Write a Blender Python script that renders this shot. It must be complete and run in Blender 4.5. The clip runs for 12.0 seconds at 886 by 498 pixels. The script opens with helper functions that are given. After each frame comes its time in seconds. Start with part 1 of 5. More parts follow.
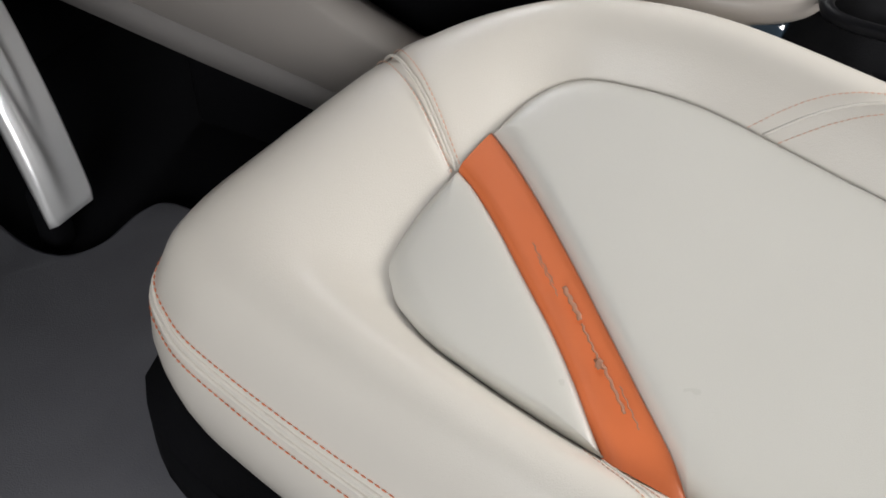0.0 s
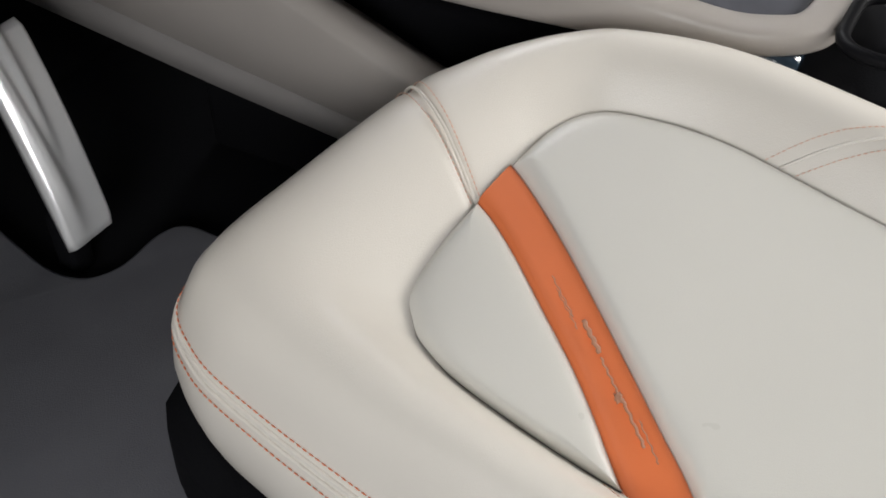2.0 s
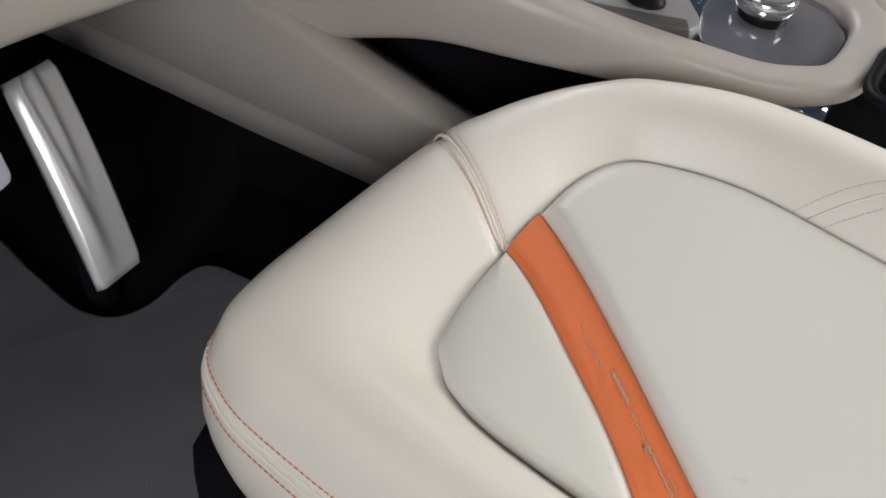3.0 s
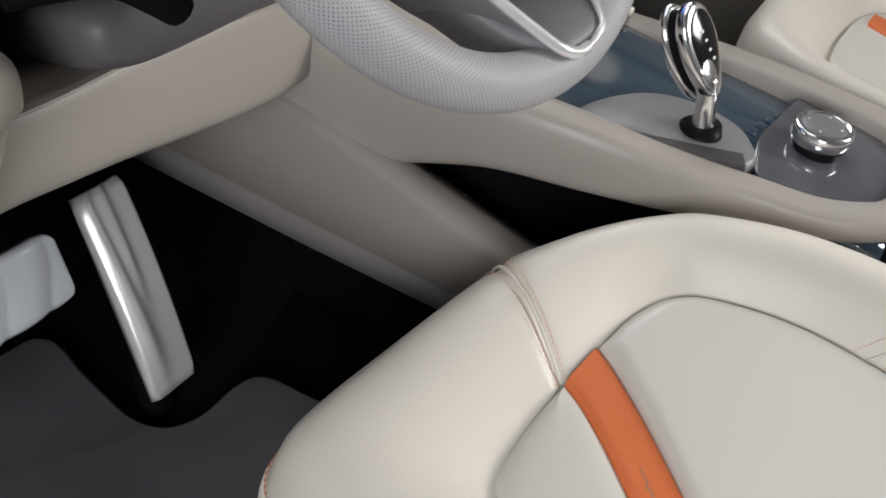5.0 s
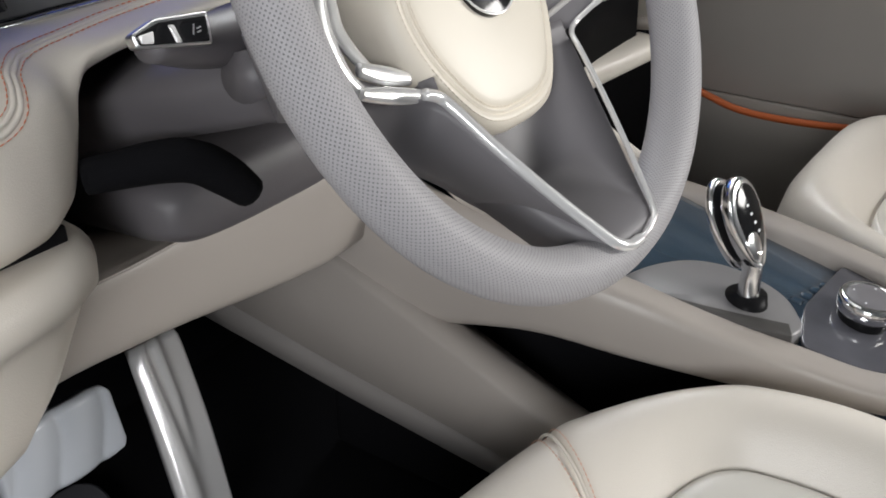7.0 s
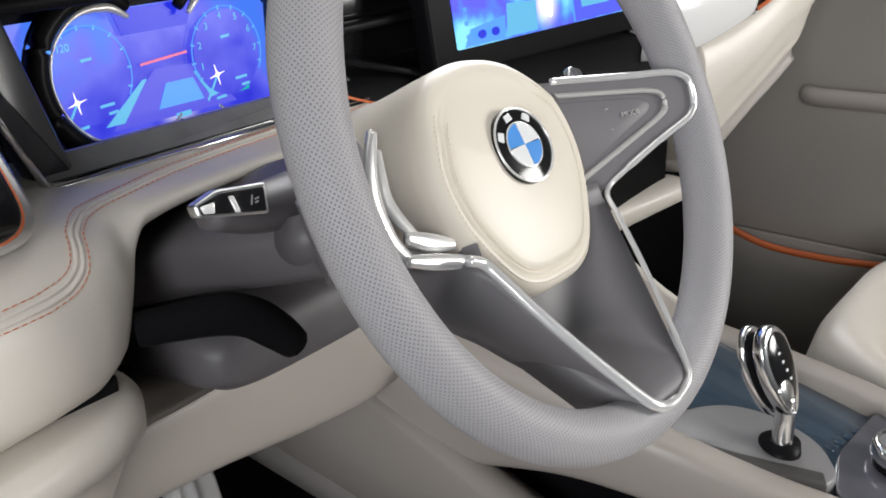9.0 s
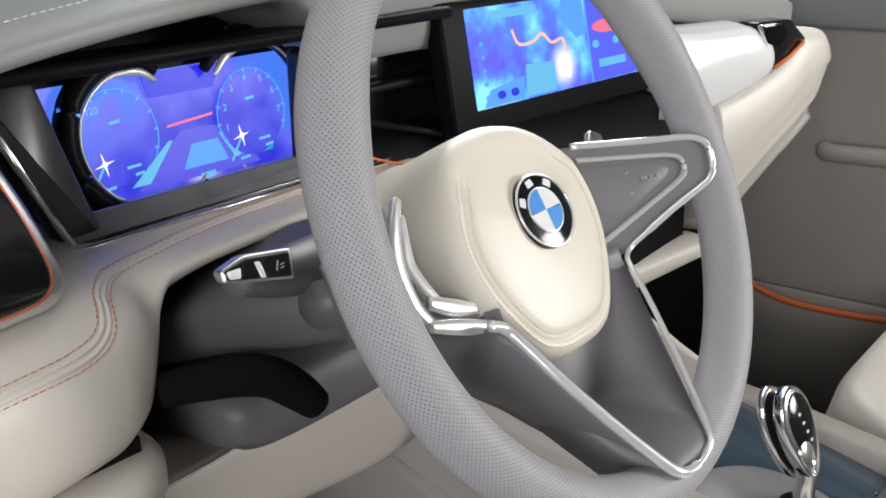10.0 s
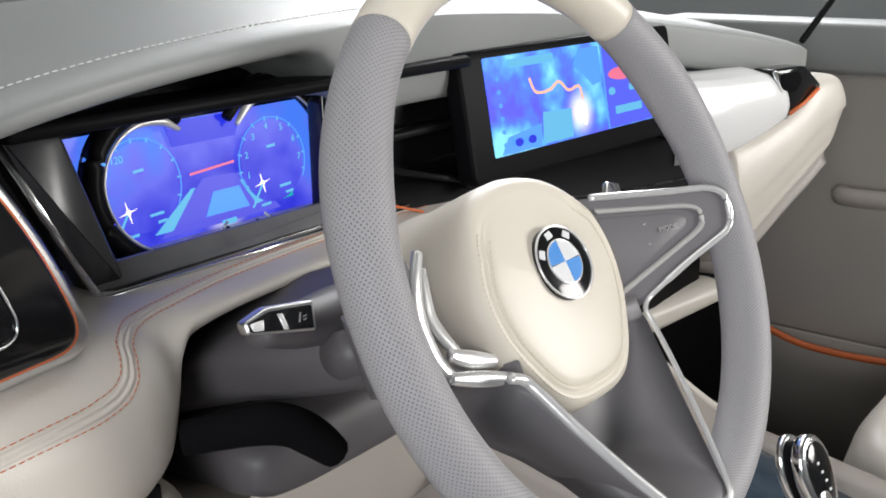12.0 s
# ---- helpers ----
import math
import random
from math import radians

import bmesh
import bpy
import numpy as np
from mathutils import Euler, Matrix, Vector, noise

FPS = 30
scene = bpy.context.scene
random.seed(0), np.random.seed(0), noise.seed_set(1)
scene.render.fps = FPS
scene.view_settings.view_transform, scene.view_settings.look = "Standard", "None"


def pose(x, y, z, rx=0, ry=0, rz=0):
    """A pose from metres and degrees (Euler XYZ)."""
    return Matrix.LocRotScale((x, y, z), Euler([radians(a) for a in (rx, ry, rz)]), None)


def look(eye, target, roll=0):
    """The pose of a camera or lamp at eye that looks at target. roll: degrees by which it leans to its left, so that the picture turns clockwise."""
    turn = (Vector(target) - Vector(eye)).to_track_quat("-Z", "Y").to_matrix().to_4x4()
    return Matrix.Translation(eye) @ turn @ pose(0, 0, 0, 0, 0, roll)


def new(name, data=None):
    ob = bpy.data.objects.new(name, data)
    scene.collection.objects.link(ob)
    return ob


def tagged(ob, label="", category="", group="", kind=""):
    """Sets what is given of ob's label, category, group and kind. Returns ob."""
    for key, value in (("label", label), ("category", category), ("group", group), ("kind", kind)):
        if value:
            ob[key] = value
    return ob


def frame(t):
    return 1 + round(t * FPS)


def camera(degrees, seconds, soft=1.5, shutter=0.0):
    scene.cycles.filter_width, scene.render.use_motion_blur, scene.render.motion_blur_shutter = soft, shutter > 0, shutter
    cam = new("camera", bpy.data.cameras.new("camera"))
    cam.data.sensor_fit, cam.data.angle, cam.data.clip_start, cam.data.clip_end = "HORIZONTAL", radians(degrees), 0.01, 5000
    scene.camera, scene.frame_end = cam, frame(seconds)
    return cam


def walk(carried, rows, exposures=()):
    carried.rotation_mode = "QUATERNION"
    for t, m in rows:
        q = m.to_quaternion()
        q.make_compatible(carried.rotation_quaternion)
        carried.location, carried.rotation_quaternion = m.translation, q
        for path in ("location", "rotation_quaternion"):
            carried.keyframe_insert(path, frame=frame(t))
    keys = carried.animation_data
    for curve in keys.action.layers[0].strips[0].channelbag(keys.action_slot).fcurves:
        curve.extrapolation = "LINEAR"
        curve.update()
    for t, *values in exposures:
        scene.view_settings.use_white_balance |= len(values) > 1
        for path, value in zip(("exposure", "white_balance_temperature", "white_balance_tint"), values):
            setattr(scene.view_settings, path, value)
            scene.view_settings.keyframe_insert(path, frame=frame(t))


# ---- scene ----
cam = camera(45.71, 12.0, soft=1.8)
ROWS = [
    (0.0, -0.4858, -0.3603, 0.7183, 49.08, 0.97, -60.79),
    (0.5, -0.4854, -0.3584, 0.7215, 49.00, 0.92, -60.88),
    (1.0, -0.4855, -0.3561, 0.7250, 48.86, 0.86, -60.94),
    (1.5, -0.4857, -0.3531, 0.7296, 49.02, 0.87, -60.76),
    (2.0, -0.4855, -0.3492, 0.7354, 49.52, 0.98, -60.38),
    (2.5, -0.4861, -0.3440, 0.7417, 50.23, 0.96, -59.91),
    (3.0, -0.4865, -0.3384, 0.7486, 51.16, 0.99, -59.35),
    (5.0, -0.4833, -0.3156, 0.7840, 55.63, 1.04, -57.06),
    (5.5, -0.4842, -0.3128, 0.7929, 57.20, 1.05, -56.43),
    (6.0, -0.4852, -0.3100, 0.8025, 59.01, 1.04, -55.81),
    (6.5, -0.4867, -0.3078, 0.8120, 60.73, 1.05, -55.25),
    (7.0, -0.4884, -0.3063, 0.8213, 62.50, 0.99, -54.74),
    (7.5, -0.4911, -0.3055, 0.8300, 64.15, 0.95, -54.42),
    (9.5, -0.5025, -0.3024, 0.8584, 70.18, 0.87, -52.79),
    (10.0, -0.5043, -0.3017, 0.8636, 71.38, 0.87, -52.36),
    (10.5, -0.5060, -0.3013, 0.8676, 72.17, 0.86, -52.06),
    (11.0, -0.5074, -0.3011, 0.8702, 72.77, 0.87, -51.84),
    (11.5, -0.5082, -0.3009, 0.8722, 73.18, 0.89, -51.69),
    (12.0, -0.5092, -0.3004, 0.8738, 73.37, 0.85, -51.61),
]
walk(cam, [(t, pose(x, y, z, rx, ry, rz)) for t, x, y, z, rx, ry, rz in ROWS])

from mathutils.bvhtree import BVHTree

# ---- light ----
world = bpy.data.worlds.new("studio")
scene.world = world
world.use_nodes = True
world.node_tree.nodes["Background"].inputs[0].default_value = (0.86, 0.87, 0.93, 1)
world.node_tree.nodes["Background"].inputs[1].default_value = 0.32
scene.view_settings.exposure = -0.14


def area_lamp(name, eye, target, size, watts, colour=(1, 0.97, 0.92)):
    data = bpy.data.lights.new(name, "AREA")
    data.shape, data.size, data.size_y, data.energy, data.color = "RECTANGLE", size[0], size[1], watts, colour
    ob = new(name, data)
    ob.matrix_world = look(eye, target)
    return ob


# unseen lamps added to brighten footwell, passenger trim, right pad and seat
area_lamp("studio_softbox", (-1.9, -0.9, 1.05), (-0.05, 0.40, 0.22), (0.8, 0.8), 34.5, (0.97, 0.98, 1))
area_lamp("studio_softbox", (1.45, -1.75, 1.0), (0.66, 0.2, 0.68), (0.8, 0.7), 48, (1, 0.98, 0.95))
area_lamp("studio_softbox", (1.7, 1.1, 1.7), (0.65, 0.25, 0.75), (1.2, 1.0), 56, (0.97, 0.98, 1))
area_lamp("studio_softbox", (0.2, 0.3, 3.9), (0.2, 0.3, 0.0), (2.4, 2.4), 37, (1, 0.98, 0.96))


# ---- materials ----
def material(name, colour, rough=0.5, metal=0.0, grain=0.0, grain_size=900.0, stain=0.06, stain_size=9.0, coat=0.0, spec=0.5):
    """Principled surface with fine relief and a broad drift of tone and gloss."""
    m = bpy.data.materials.new(name)
    m.use_nodes = True
    nt = m.node_tree
    b = nt.nodes["Principled BSDF"]
    b.inputs["Metallic"].default_value = metal
    b.inputs["Coat Weight"].default_value = coat
    b.inputs["Coat Roughness"].default_value = 0.12
    b.inputs["Specular IOR Level"].default_value = spec
    co = nt.nodes.new("ShaderNodeTexCoord")
    big = nt.nodes.new("ShaderNodeTexNoise")
    big.inputs["Scale"].default_value, big.inputs["Detail"].default_value = stain_size, 4
    nt.links.new(co.outputs["Object"], big.inputs["Vector"])
    ramp = nt.nodes.new("ShaderNodeMix")
    ramp.data_type = "RGBA"
    ramp.inputs[6].default_value = (*[c * (1 - stain) for c in colour], 1)
    ramp.inputs[7].default_value = (*[min(1, c * (1 + stain)) for c in colour], 1)
    nt.links.new(big.outputs["Fac"], ramp.inputs[0])
    nt.links.new(ramp.outputs[2], b.inputs["Base Color"])
    gloss = nt.nodes.new("ShaderNodeMapRange")
    gloss.inputs["To Min"].default_value, gloss.inputs["To Max"].default_value = max(0.02, rough * 0.85), min(1, rough * 1.15)
    nt.links.new(big.outputs["Fac"], gloss.inputs["Value"])
    nt.links.new(gloss.outputs[0], b.inputs["Roughness"])
    if grain:
        fine = nt.nodes.new("ShaderNodeTexVoronoi")
        fine.inputs["Scale"].default_value = grain_size
        nt.links.new(co.outputs["Object"], fine.inputs["Vector"])
        bump = nt.nodes.new("ShaderNodeBump")
        bump.inputs["Strength"].default_value, bump.inputs["Distance"].default_value = grain, 0.0004
        nt.links.new(fine.outputs["Distance"], bump.inputs["Height"])
        nt.links.new(bump.outputs[0], b.inputs["Normal"])
    return m


def perforated(name, colour, hole):
    """Leather with rows of punched holes, laid out along the surface by its own map (in metres)."""
    m = material(name, colour, 0.55, grain=0.15, stain=0.04)
    nt = m.node_tree
    b = nt.nodes["Principled BSDF"]
    uv = nt.nodes.new("ShaderNodeUVMap")
    mp = nt.nodes.new("ShaderNodeMapping")
    mp.inputs["Rotation"].default_value = (0, 0, radians(45))
    mp.inputs["Scale"].default_value = (540, 540, 1)
    nt.links.new(uv.outputs[0], mp.inputs[0])
    fr = nt.nodes.new("ShaderNodeVectorMath")
    fr.operation = "FRACTION"
    nt.links.new(mp.outputs[0], fr.inputs[0])
    dist = nt.nodes.new("ShaderNodeVectorMath")
    dist.operation = "DISTANCE"
    dist.inputs[1].default_value = (0.5, 0.5, 0)
    nt.links.new(fr.outputs[0], dist.inputs[0])
    cut = nt.nodes.new("ShaderNodeMapRange")
    cut.inputs["From Min"].default_value, cut.inputs["From Max"].default_value = 0.10, 0.28
    nt.links.new(dist.outputs["Value"], cut.inputs["Value"])
    mix = nt.nodes.new("ShaderNodeMix")
    mix.data_type = "RGBA"
    mix.inputs[6].default_value = (*hole, 1)
    old = b.inputs["Base Color"].links[0].from_socket
    nt.links.new(cut.outputs[0], mix.inputs[0])
    nt.links.new(old, mix.inputs[7])
    nt.links.new(mix.outputs[2], b.inputs["Base Color"])
    bump = nt.nodes.new("ShaderNodeBump")
    bump.inputs["Strength"].default_value, bump.inputs["Distance"].default_value = 0.7, 0.0006
    nt.links.new(cut.outputs[0], bump.inputs["Height"])
    nt.links.new(bump.outputs[0], b.inputs["Normal"])
    return m


def glow(name, colour, strength):
    m = bpy.data.materials.new(name)
    m.use_nodes = True
    b = m.node_tree.nodes["Principled BSDF"]
    b.inputs["Base Color"].default_value = (0.01, 0.01, 0.02, 1)
    b.inputs["Roughness"].default_value = 0.25
    b.inputs["Specular IOR Level"].default_value = 0.12
    b.inputs["Emission Color"].default_value = (*colour, 1)
    b.inputs["Emission Strength"].default_value = strength
    return m



def picture(name, colours, glow_at, glow_size, scale, strength):
    """A lit display with soft clouds of colour and one bright spot, in the object's own coordinates."""
    m = glow(name, colours[0], strength)
    nt = m.node_tree
    b = nt.nodes["Principled BSDF"]
    co = nt.nodes.new("ShaderNodeTexCoord")
    n = nt.nodes.new("ShaderNodeTexNoise")
    n.inputs["Scale"].default_value, n.inputs["Detail"].default_value = scale, 3
    nt.links.new(co.outputs["Object"], n.inputs["Vector"])
    ramp = nt.nodes.new("ShaderNodeValToRGB")
    while len(ramp.color_ramp.elements) < len(colours):
        ramp.color_ramp.elements.new(0.5)
    for k, c in enumerate(colours):
        ramp.color_ramp.elements[k].position = 0.34 + 0.32 * k / (len(colours) - 1)
        ramp.color_ramp.elements[k].color = (*c, 1)
    nt.links.new(n.outputs["Fac"], ramp.inputs[0])
    d = nt.nodes.new("ShaderNodeVectorMath")
    d.operation = "DISTANCE"
    d.inputs[1].default_value = glow_at
    nt.links.new(co.outputs["Object"], d.inputs[0])
    f = nt.nodes.new("ShaderNodeMapRange")
    f.interpolation_type = "SMOOTHERSTEP"
    f.inputs["From Min"].default_value, f.inputs["From Max"].default_value = 0.0, glow_size
    f.inputs["To Min"].default_value, f.inputs["To Max"].default_value = 1.0, 0.0
    nt.links.new(d.outputs["Value"], f.inputs["Value"])
    mix = nt.nodes.new("ShaderNodeMix")
    mix.data_type = "RGBA"
    mix.inputs[7].default_value = (1.0, 0.95, 0.9, 1)
    nt.links.new(f.outputs[0], mix.inputs[0])
    nt.links.new(ramp.outputs[0], mix.inputs[6])
    nt.links.new(mix.outputs[2], b.inputs["Emission Color"])
    return m


CREAM = material("cream_leather", (0.715, 0.668, 0.60), 0.30, grain=0.30, grain_size=1100, stain=0.03)
CREAM_SMOOTH = material("cream_smooth_leather", (0.78, 0.72, 0.62), 0.42, grain=0.12, grain_size=1400, stain=0.03)
PEARL = material("pearl_leather", (0.635, 0.613, 0.562), 0.29, grain=0.20, grain_size=1500, stain=0.025)
ORANGE = material("orange_leather", (0.72, 0.175, 0.055), 0.42, grain=0.2, grain_size=1300, stain=0.05)
ORANGE_THREAD = material("orange_thread", (0.70, 0.22, 0.10), 0.7)
PALE_THREAD = material("pale_orange_thread", (0.72, 0.45, 0.33), 0.7)
CREAM_THREAD = material("cream_thread", (0.72, 0.65, 0.55), 0.7)
WHITE_THREAD = material("white_thread", (0.8, 0.8, 0.78), 0.7)
EMBROIDERY = material("grey_embroidery", (0.42, 0.20, 0.12), 0.7)
TAUPE = material("taupe_trim", (0.31, 0.282, 0.258), 0.45, grain=0.12, stain=0.04)
STONE = material("warm_grey_trim", (0.37, 0.335, 0.305), 0.42, grain=0.12, stain=0.04)
KNEE = material("knee_panel_leather", (0.335, 0.305, 0.278), 0.42, grain=0.12, stain=0.04)
GREY = material("grey_soft_plastic", (0.092, 0.086, 0.092), 0.5, grain=0.1, stain=0.04)
PAD_GREY = material("dash_pad_leather", (0.265, 0.275, 0.27), 0.5, grain=0.2, stain=0.05)
RIM = perforated("perforated_grey_leather", (0.38, 0.37, 0.383), (0.205, 0.20, 0.208))
SPOKE = material("grey_spoke_plate", (0.165, 0.158, 0.168), 0.45, stain=0.05, spec=0.4)
CHROME = material("chrome", (0.86, 0.86, 0.87), 0.15, metal=1.0, stain=0.02)
BRIGHT = material("polished_aluminium", (0.88, 0.88, 0.88), 0.22, metal=0.55, stain=0.02)
SATIN = material("satin_metal", (0.70, 0.70, 0.70), 0.28, metal=1.0, stain=0.04)
PEDAL = material("brushed_pedal", (0.86, 0.85, 0.84), 0.24, metal=0.35, grain=0.1, stain=0.06)
BRAKE = material("light_grey_pedal", (0.52, 0.545, 0.585), 0.34, metal=0.05, stain=0.06)
BLACK = material("black_plastic", (0.010, 0.010, 0.011), 0.35, stain=0.2, spec=0.06)
MATT = material("matt_black_plastic", (0.006, 0.006, 0.007), 0.45, stain=0.2, spec=0.06)
PIANO = material("black_gloss", (0.008, 0.008, 0.009), 0.10, stain=0.1, spec=0.4)
# near-black: paints the shade of footwell and hollows, also plain black parts
VOID = material("black_and_shade", (0.004, 0.004, 0.005), 0.95, grain=0.4, grain_size=500, stain=0.3, spec=0.1)
CARPET = material("dark_grey_carpet", (0.150, 0.150, 0.165), 0.95, grain=0.5, grain_size=700, stain=0.18, stain_size=14, spec=0.15)
NAVY = material("navy_glass_panel", (0.035, 0.06, 0.09), 0.10, stain=0.15, coat=1.0)
SMOKE = material("smoked_clear_panel", (0.032, 0.033, 0.037), 0.16, stain=0.25, stain_size=40, coat=0.15)
DARK_TRIM = material("dark_warm_trim", (0.055, 0.052, 0.05), 0.45, stain=0.08)
TRAY = material("smoky_clear_tray", (0.10, 0.10, 0.115), 0.14, stain=0.2, stain_size=40, coat=0.5)
PLATE = material("grey_shift_plate", (0.22, 0.215, 0.218), 0.38, metal=0.1, stain=0.05)
SHELF = material("glossy_grey_shelf", (0.20, 0.20, 0.205), 0.16, stain=0.35, stain_size=30, coat=0.5)
DARK_CHROME = material("dark_chrome", (0.11, 0.11, 0.12), 0.28, metal=1.0, stain=0.1)
SATIN_GREY = material("satin_light_grey", (0.46, 0.45, 0.44), 0.35, stain=0.04)
WHITE_GLOSS = material("white_gloss_trim", (0.82, 0.82, 0.82), 0.18, stain=0.02, coat=0.6)
BLUE_ENAMEL = material("blue_enamel", (0.05, 0.28, 0.75), 0.3, coat=0.2)
WHITE_ENAMEL = material("white_enamel", (0.78, 0.79, 0.8), 0.3, coat=0.2)
DOOR = material("door_leather", (0.37, 0.345, 0.315), 0.48, grain=0.15, stain=0.05)
# darker copy of the taupe, with the lower facet's shade in its colour
TAUPE_SHADED = material("taupe_trim_shaded", (0.215, 0.20, 0.19), 0.55, grain=0.15, stain=0.06)
WALL = material("studio_wall_paint", (0.72, 0.75, 0.75), 0.8, stain=0.05, stain_size=1.5)
STUDIO = material("studio_floor_paint", (0.30, 0.30, 0.31), 0.5, stain=0.08, stain_size=2)
SCREEN_BLUE = glow("display_blue", (0.10, 0.13, 0.92), 1.15)
MAP = picture("display_map", [(0.10, 0.10, 0.80), (0.08, 0.20, 0.95), (0.12, 0.45, 1.0), (0.25, 0.75, 1.0)], (0.395, 0.246, 0.702), 0.030, 22, 1.4)
DIALS = picture("display_dials", [(0.035, 0.04, 0.75), (0.08, 0.09, 0.85), (0.14, 0.16, 0.93), (0.07, 0.22, 1.0)], (0.012, 0.338, 0.672), 0.030, 14, 1.05)
SCREEN_DEEP = glow("display_deep_blue", (0.02, 0.035, 0.85), 1.0)
SCREEN_VIOLET = glow("display_violet", (0.12, 0.12, 0.85), 1.05)
SCREEN_SKY = glow("display_light_blue", (0.10, 0.36, 1.0), 1.2)
SCREEN_CYAN = glow("display_cyan", (0.16, 0.60, 0.95), 1.0)
SCREEN_WHITE = glow("display_white", (1.0, 0.93, 0.85), 1.8)
SCREEN_RED = glow("display_red", (0.95, 0.20, 0.32), 1.1)
SCREEN_ORANGE = glow("display_orange", (1.0, 0.5, 0.3), 1.4)
SCREEN_GREEN = glow("display_green", (0.0, 0.5, 0.5), 1.0)


# ---- mesh tools ----
def empty(name, label="", category="", group=""):
    ob = new(name)
    return tagged(ob, label, category, group)


def part(name, bm, mat, parent=None, label="", smooth=True):
    """Links a bmesh as one mesh object, under a thing or a part of it."""
    me = bpy.data.meshes.new(name)
    bm.to_mesh(me)
    bm.free()
    me.materials.append(mat)
    if smooth:
        me.shade_smooth()
    ob = new(name, me)
    if parent:
        ob.parent = parent
    if label:
        ob["label"] = label
    return ob


def cr(ctrl, n, closed=False):
    """n points along a smooth curve through the control points."""
    c = [Vector(p) for p in ctrl]
    m = len(c)
    spans = m if closed else m - 1
    out = []
    for k in range(n):
        t = k * spans / (n if closed else n - 1)
        i = min(int(t), spans - 1)
        f = t - i
        g = (lambda j: c[j % m]) if closed else (lambda j: c[max(0, min(m - 1, j))])
        p0, p1, p2, p3 = g(i - 1), g(i), g(i + 1), g(i + 2)
        if not closed and i == 0:
            p0 = 2 * p1 - p2
        if not closed and i == spans - 1:
            p3 = 2 * p2 - p1
        out.append(0.5 * (2 * p1 + (p2 - p0) * f + (2 * p0 - 5 * p1 + 4 * p2 - p3) * f * f + (3 * p1 - p0 - 3 * p2 + p3) * f ** 3))
    return out


def lerp_table(table, x):
    """Row of values at x from rows (x, a, b, ...), on a smooth curve through the rows."""
    if x <= table[0][0]:
        return table[0][1:]
    if x >= table[-1][0]:
        return table[-1][1:]
    i = max(k for k in range(len(table) - 1) if table[k][0] <= x)
    a, b = table[i], table[i + 1]
    h = b[0] - a[0]
    f = (x - a[0]) / h

    def slope(k, c):
        if k == 0 or k == len(table) - 1:
            p, q = (table[0], table[1]) if k == 0 else (table[-2], table[-1])
            return (q[c] - p[c]) / (q[0] - p[0])
        p, o, q = table[k - 1], table[k], table[k + 1]
        s0, s1 = (o[c] - p[c]) / (o[0] - p[0]), (q[c] - o[c]) / (q[0] - o[0])
        return 0 if s0 * s1 <= 0 else 2 * s0 * s1 / (s0 + s1)
    out = []
    for c in range(1, len(a)):
        m0, m1 = slope(i, c) * h, slope(i + 1, c) * h
        out.append((2 * f ** 3 - 3 * f * f + 1) * a[c] + (f ** 3 - 2 * f * f + f) * m0 + (3 * f * f - 2 * f ** 3) * b[c] + (f ** 3 - f * f) * m1)
    return tuple(out)

def grid(rings, closed=False, caps=False, loop=False):
    """Quads between rings of points. closed: each ring is a loop; loop: the last ring joins the first. A map in metres is laid on."""
    bm = bmesh.new()
    vs = [[bm.verts.new(p) for p in r] for r in rings]
    uv = bm.loops.layers.uv.new("map")
    mid = len(rings[0]) // 2
    us = [0.0]
    for a, b in zip(rings, rings[1:] + rings[:1]):
        us.append(us[-1] + (Vector(b[mid]) - Vector(a[mid])).length)
    n = len(rings[0])
    lens = [0.0]
    r0 = rings[len(rings) // 2]
    for j in range(n):
        lens.append(lens[-1] + (Vector(r0[(j + 1) % n]) - Vector(r0[j])).length)
    for i in range(len(rings) if loop else len(rings) - 1):
        for j in range(n if closed else n - 1):
            i2, j2 = (i + 1) % len(rings), (j + 1) % n
            f = bm.faces.new((vs[i][j], vs[i2][j], vs[i2][j2], vs[i][j2]))
            for l, (a, b) in zip(f.loops, ((i, j), (i + 1, j), (i + 1, j + 1), (i, j + 1))):
                l[uv].uv = (us[a], lens[b])
    if caps and closed:
        bm.faces.new(vs[0])
        bm.faces.new(vs[-1][::-1])
    bmesh.ops.recalc_face_normals(bm, faces=bm.faces)
    return bm


def tube(path, radius, sides=8, closed=False, flat=1.0):
    """Round rod along a path; flat squeezes it upright."""
    pts = [Vector(p) for p in path]
    rings = []
    n = len(pts)
    for i, p in enumerate(pts):
        a = pts[(i - 1) % n] if closed or i else p
        b = pts[(i + 1) % n] if closed or i < n - 1 else p
        d = (b - a).normalized()
        ref = Vector((0, 0, 1)) if abs(d.z) < 0.9 else Vector((0, 1, 0))
        s = d.cross(ref).normalized()
        u = s.cross(d)
        r = radius(i / (n - 1)) if callable(radius) else radius
        rings.append([p + s * r * math.cos(2 * math.pi * k / sides) + u * r * flat * math.sin(2 * math.pi * k / sides) for k in range(sides)])
    return grid(rings, closed=True, caps=not closed, loop=closed)


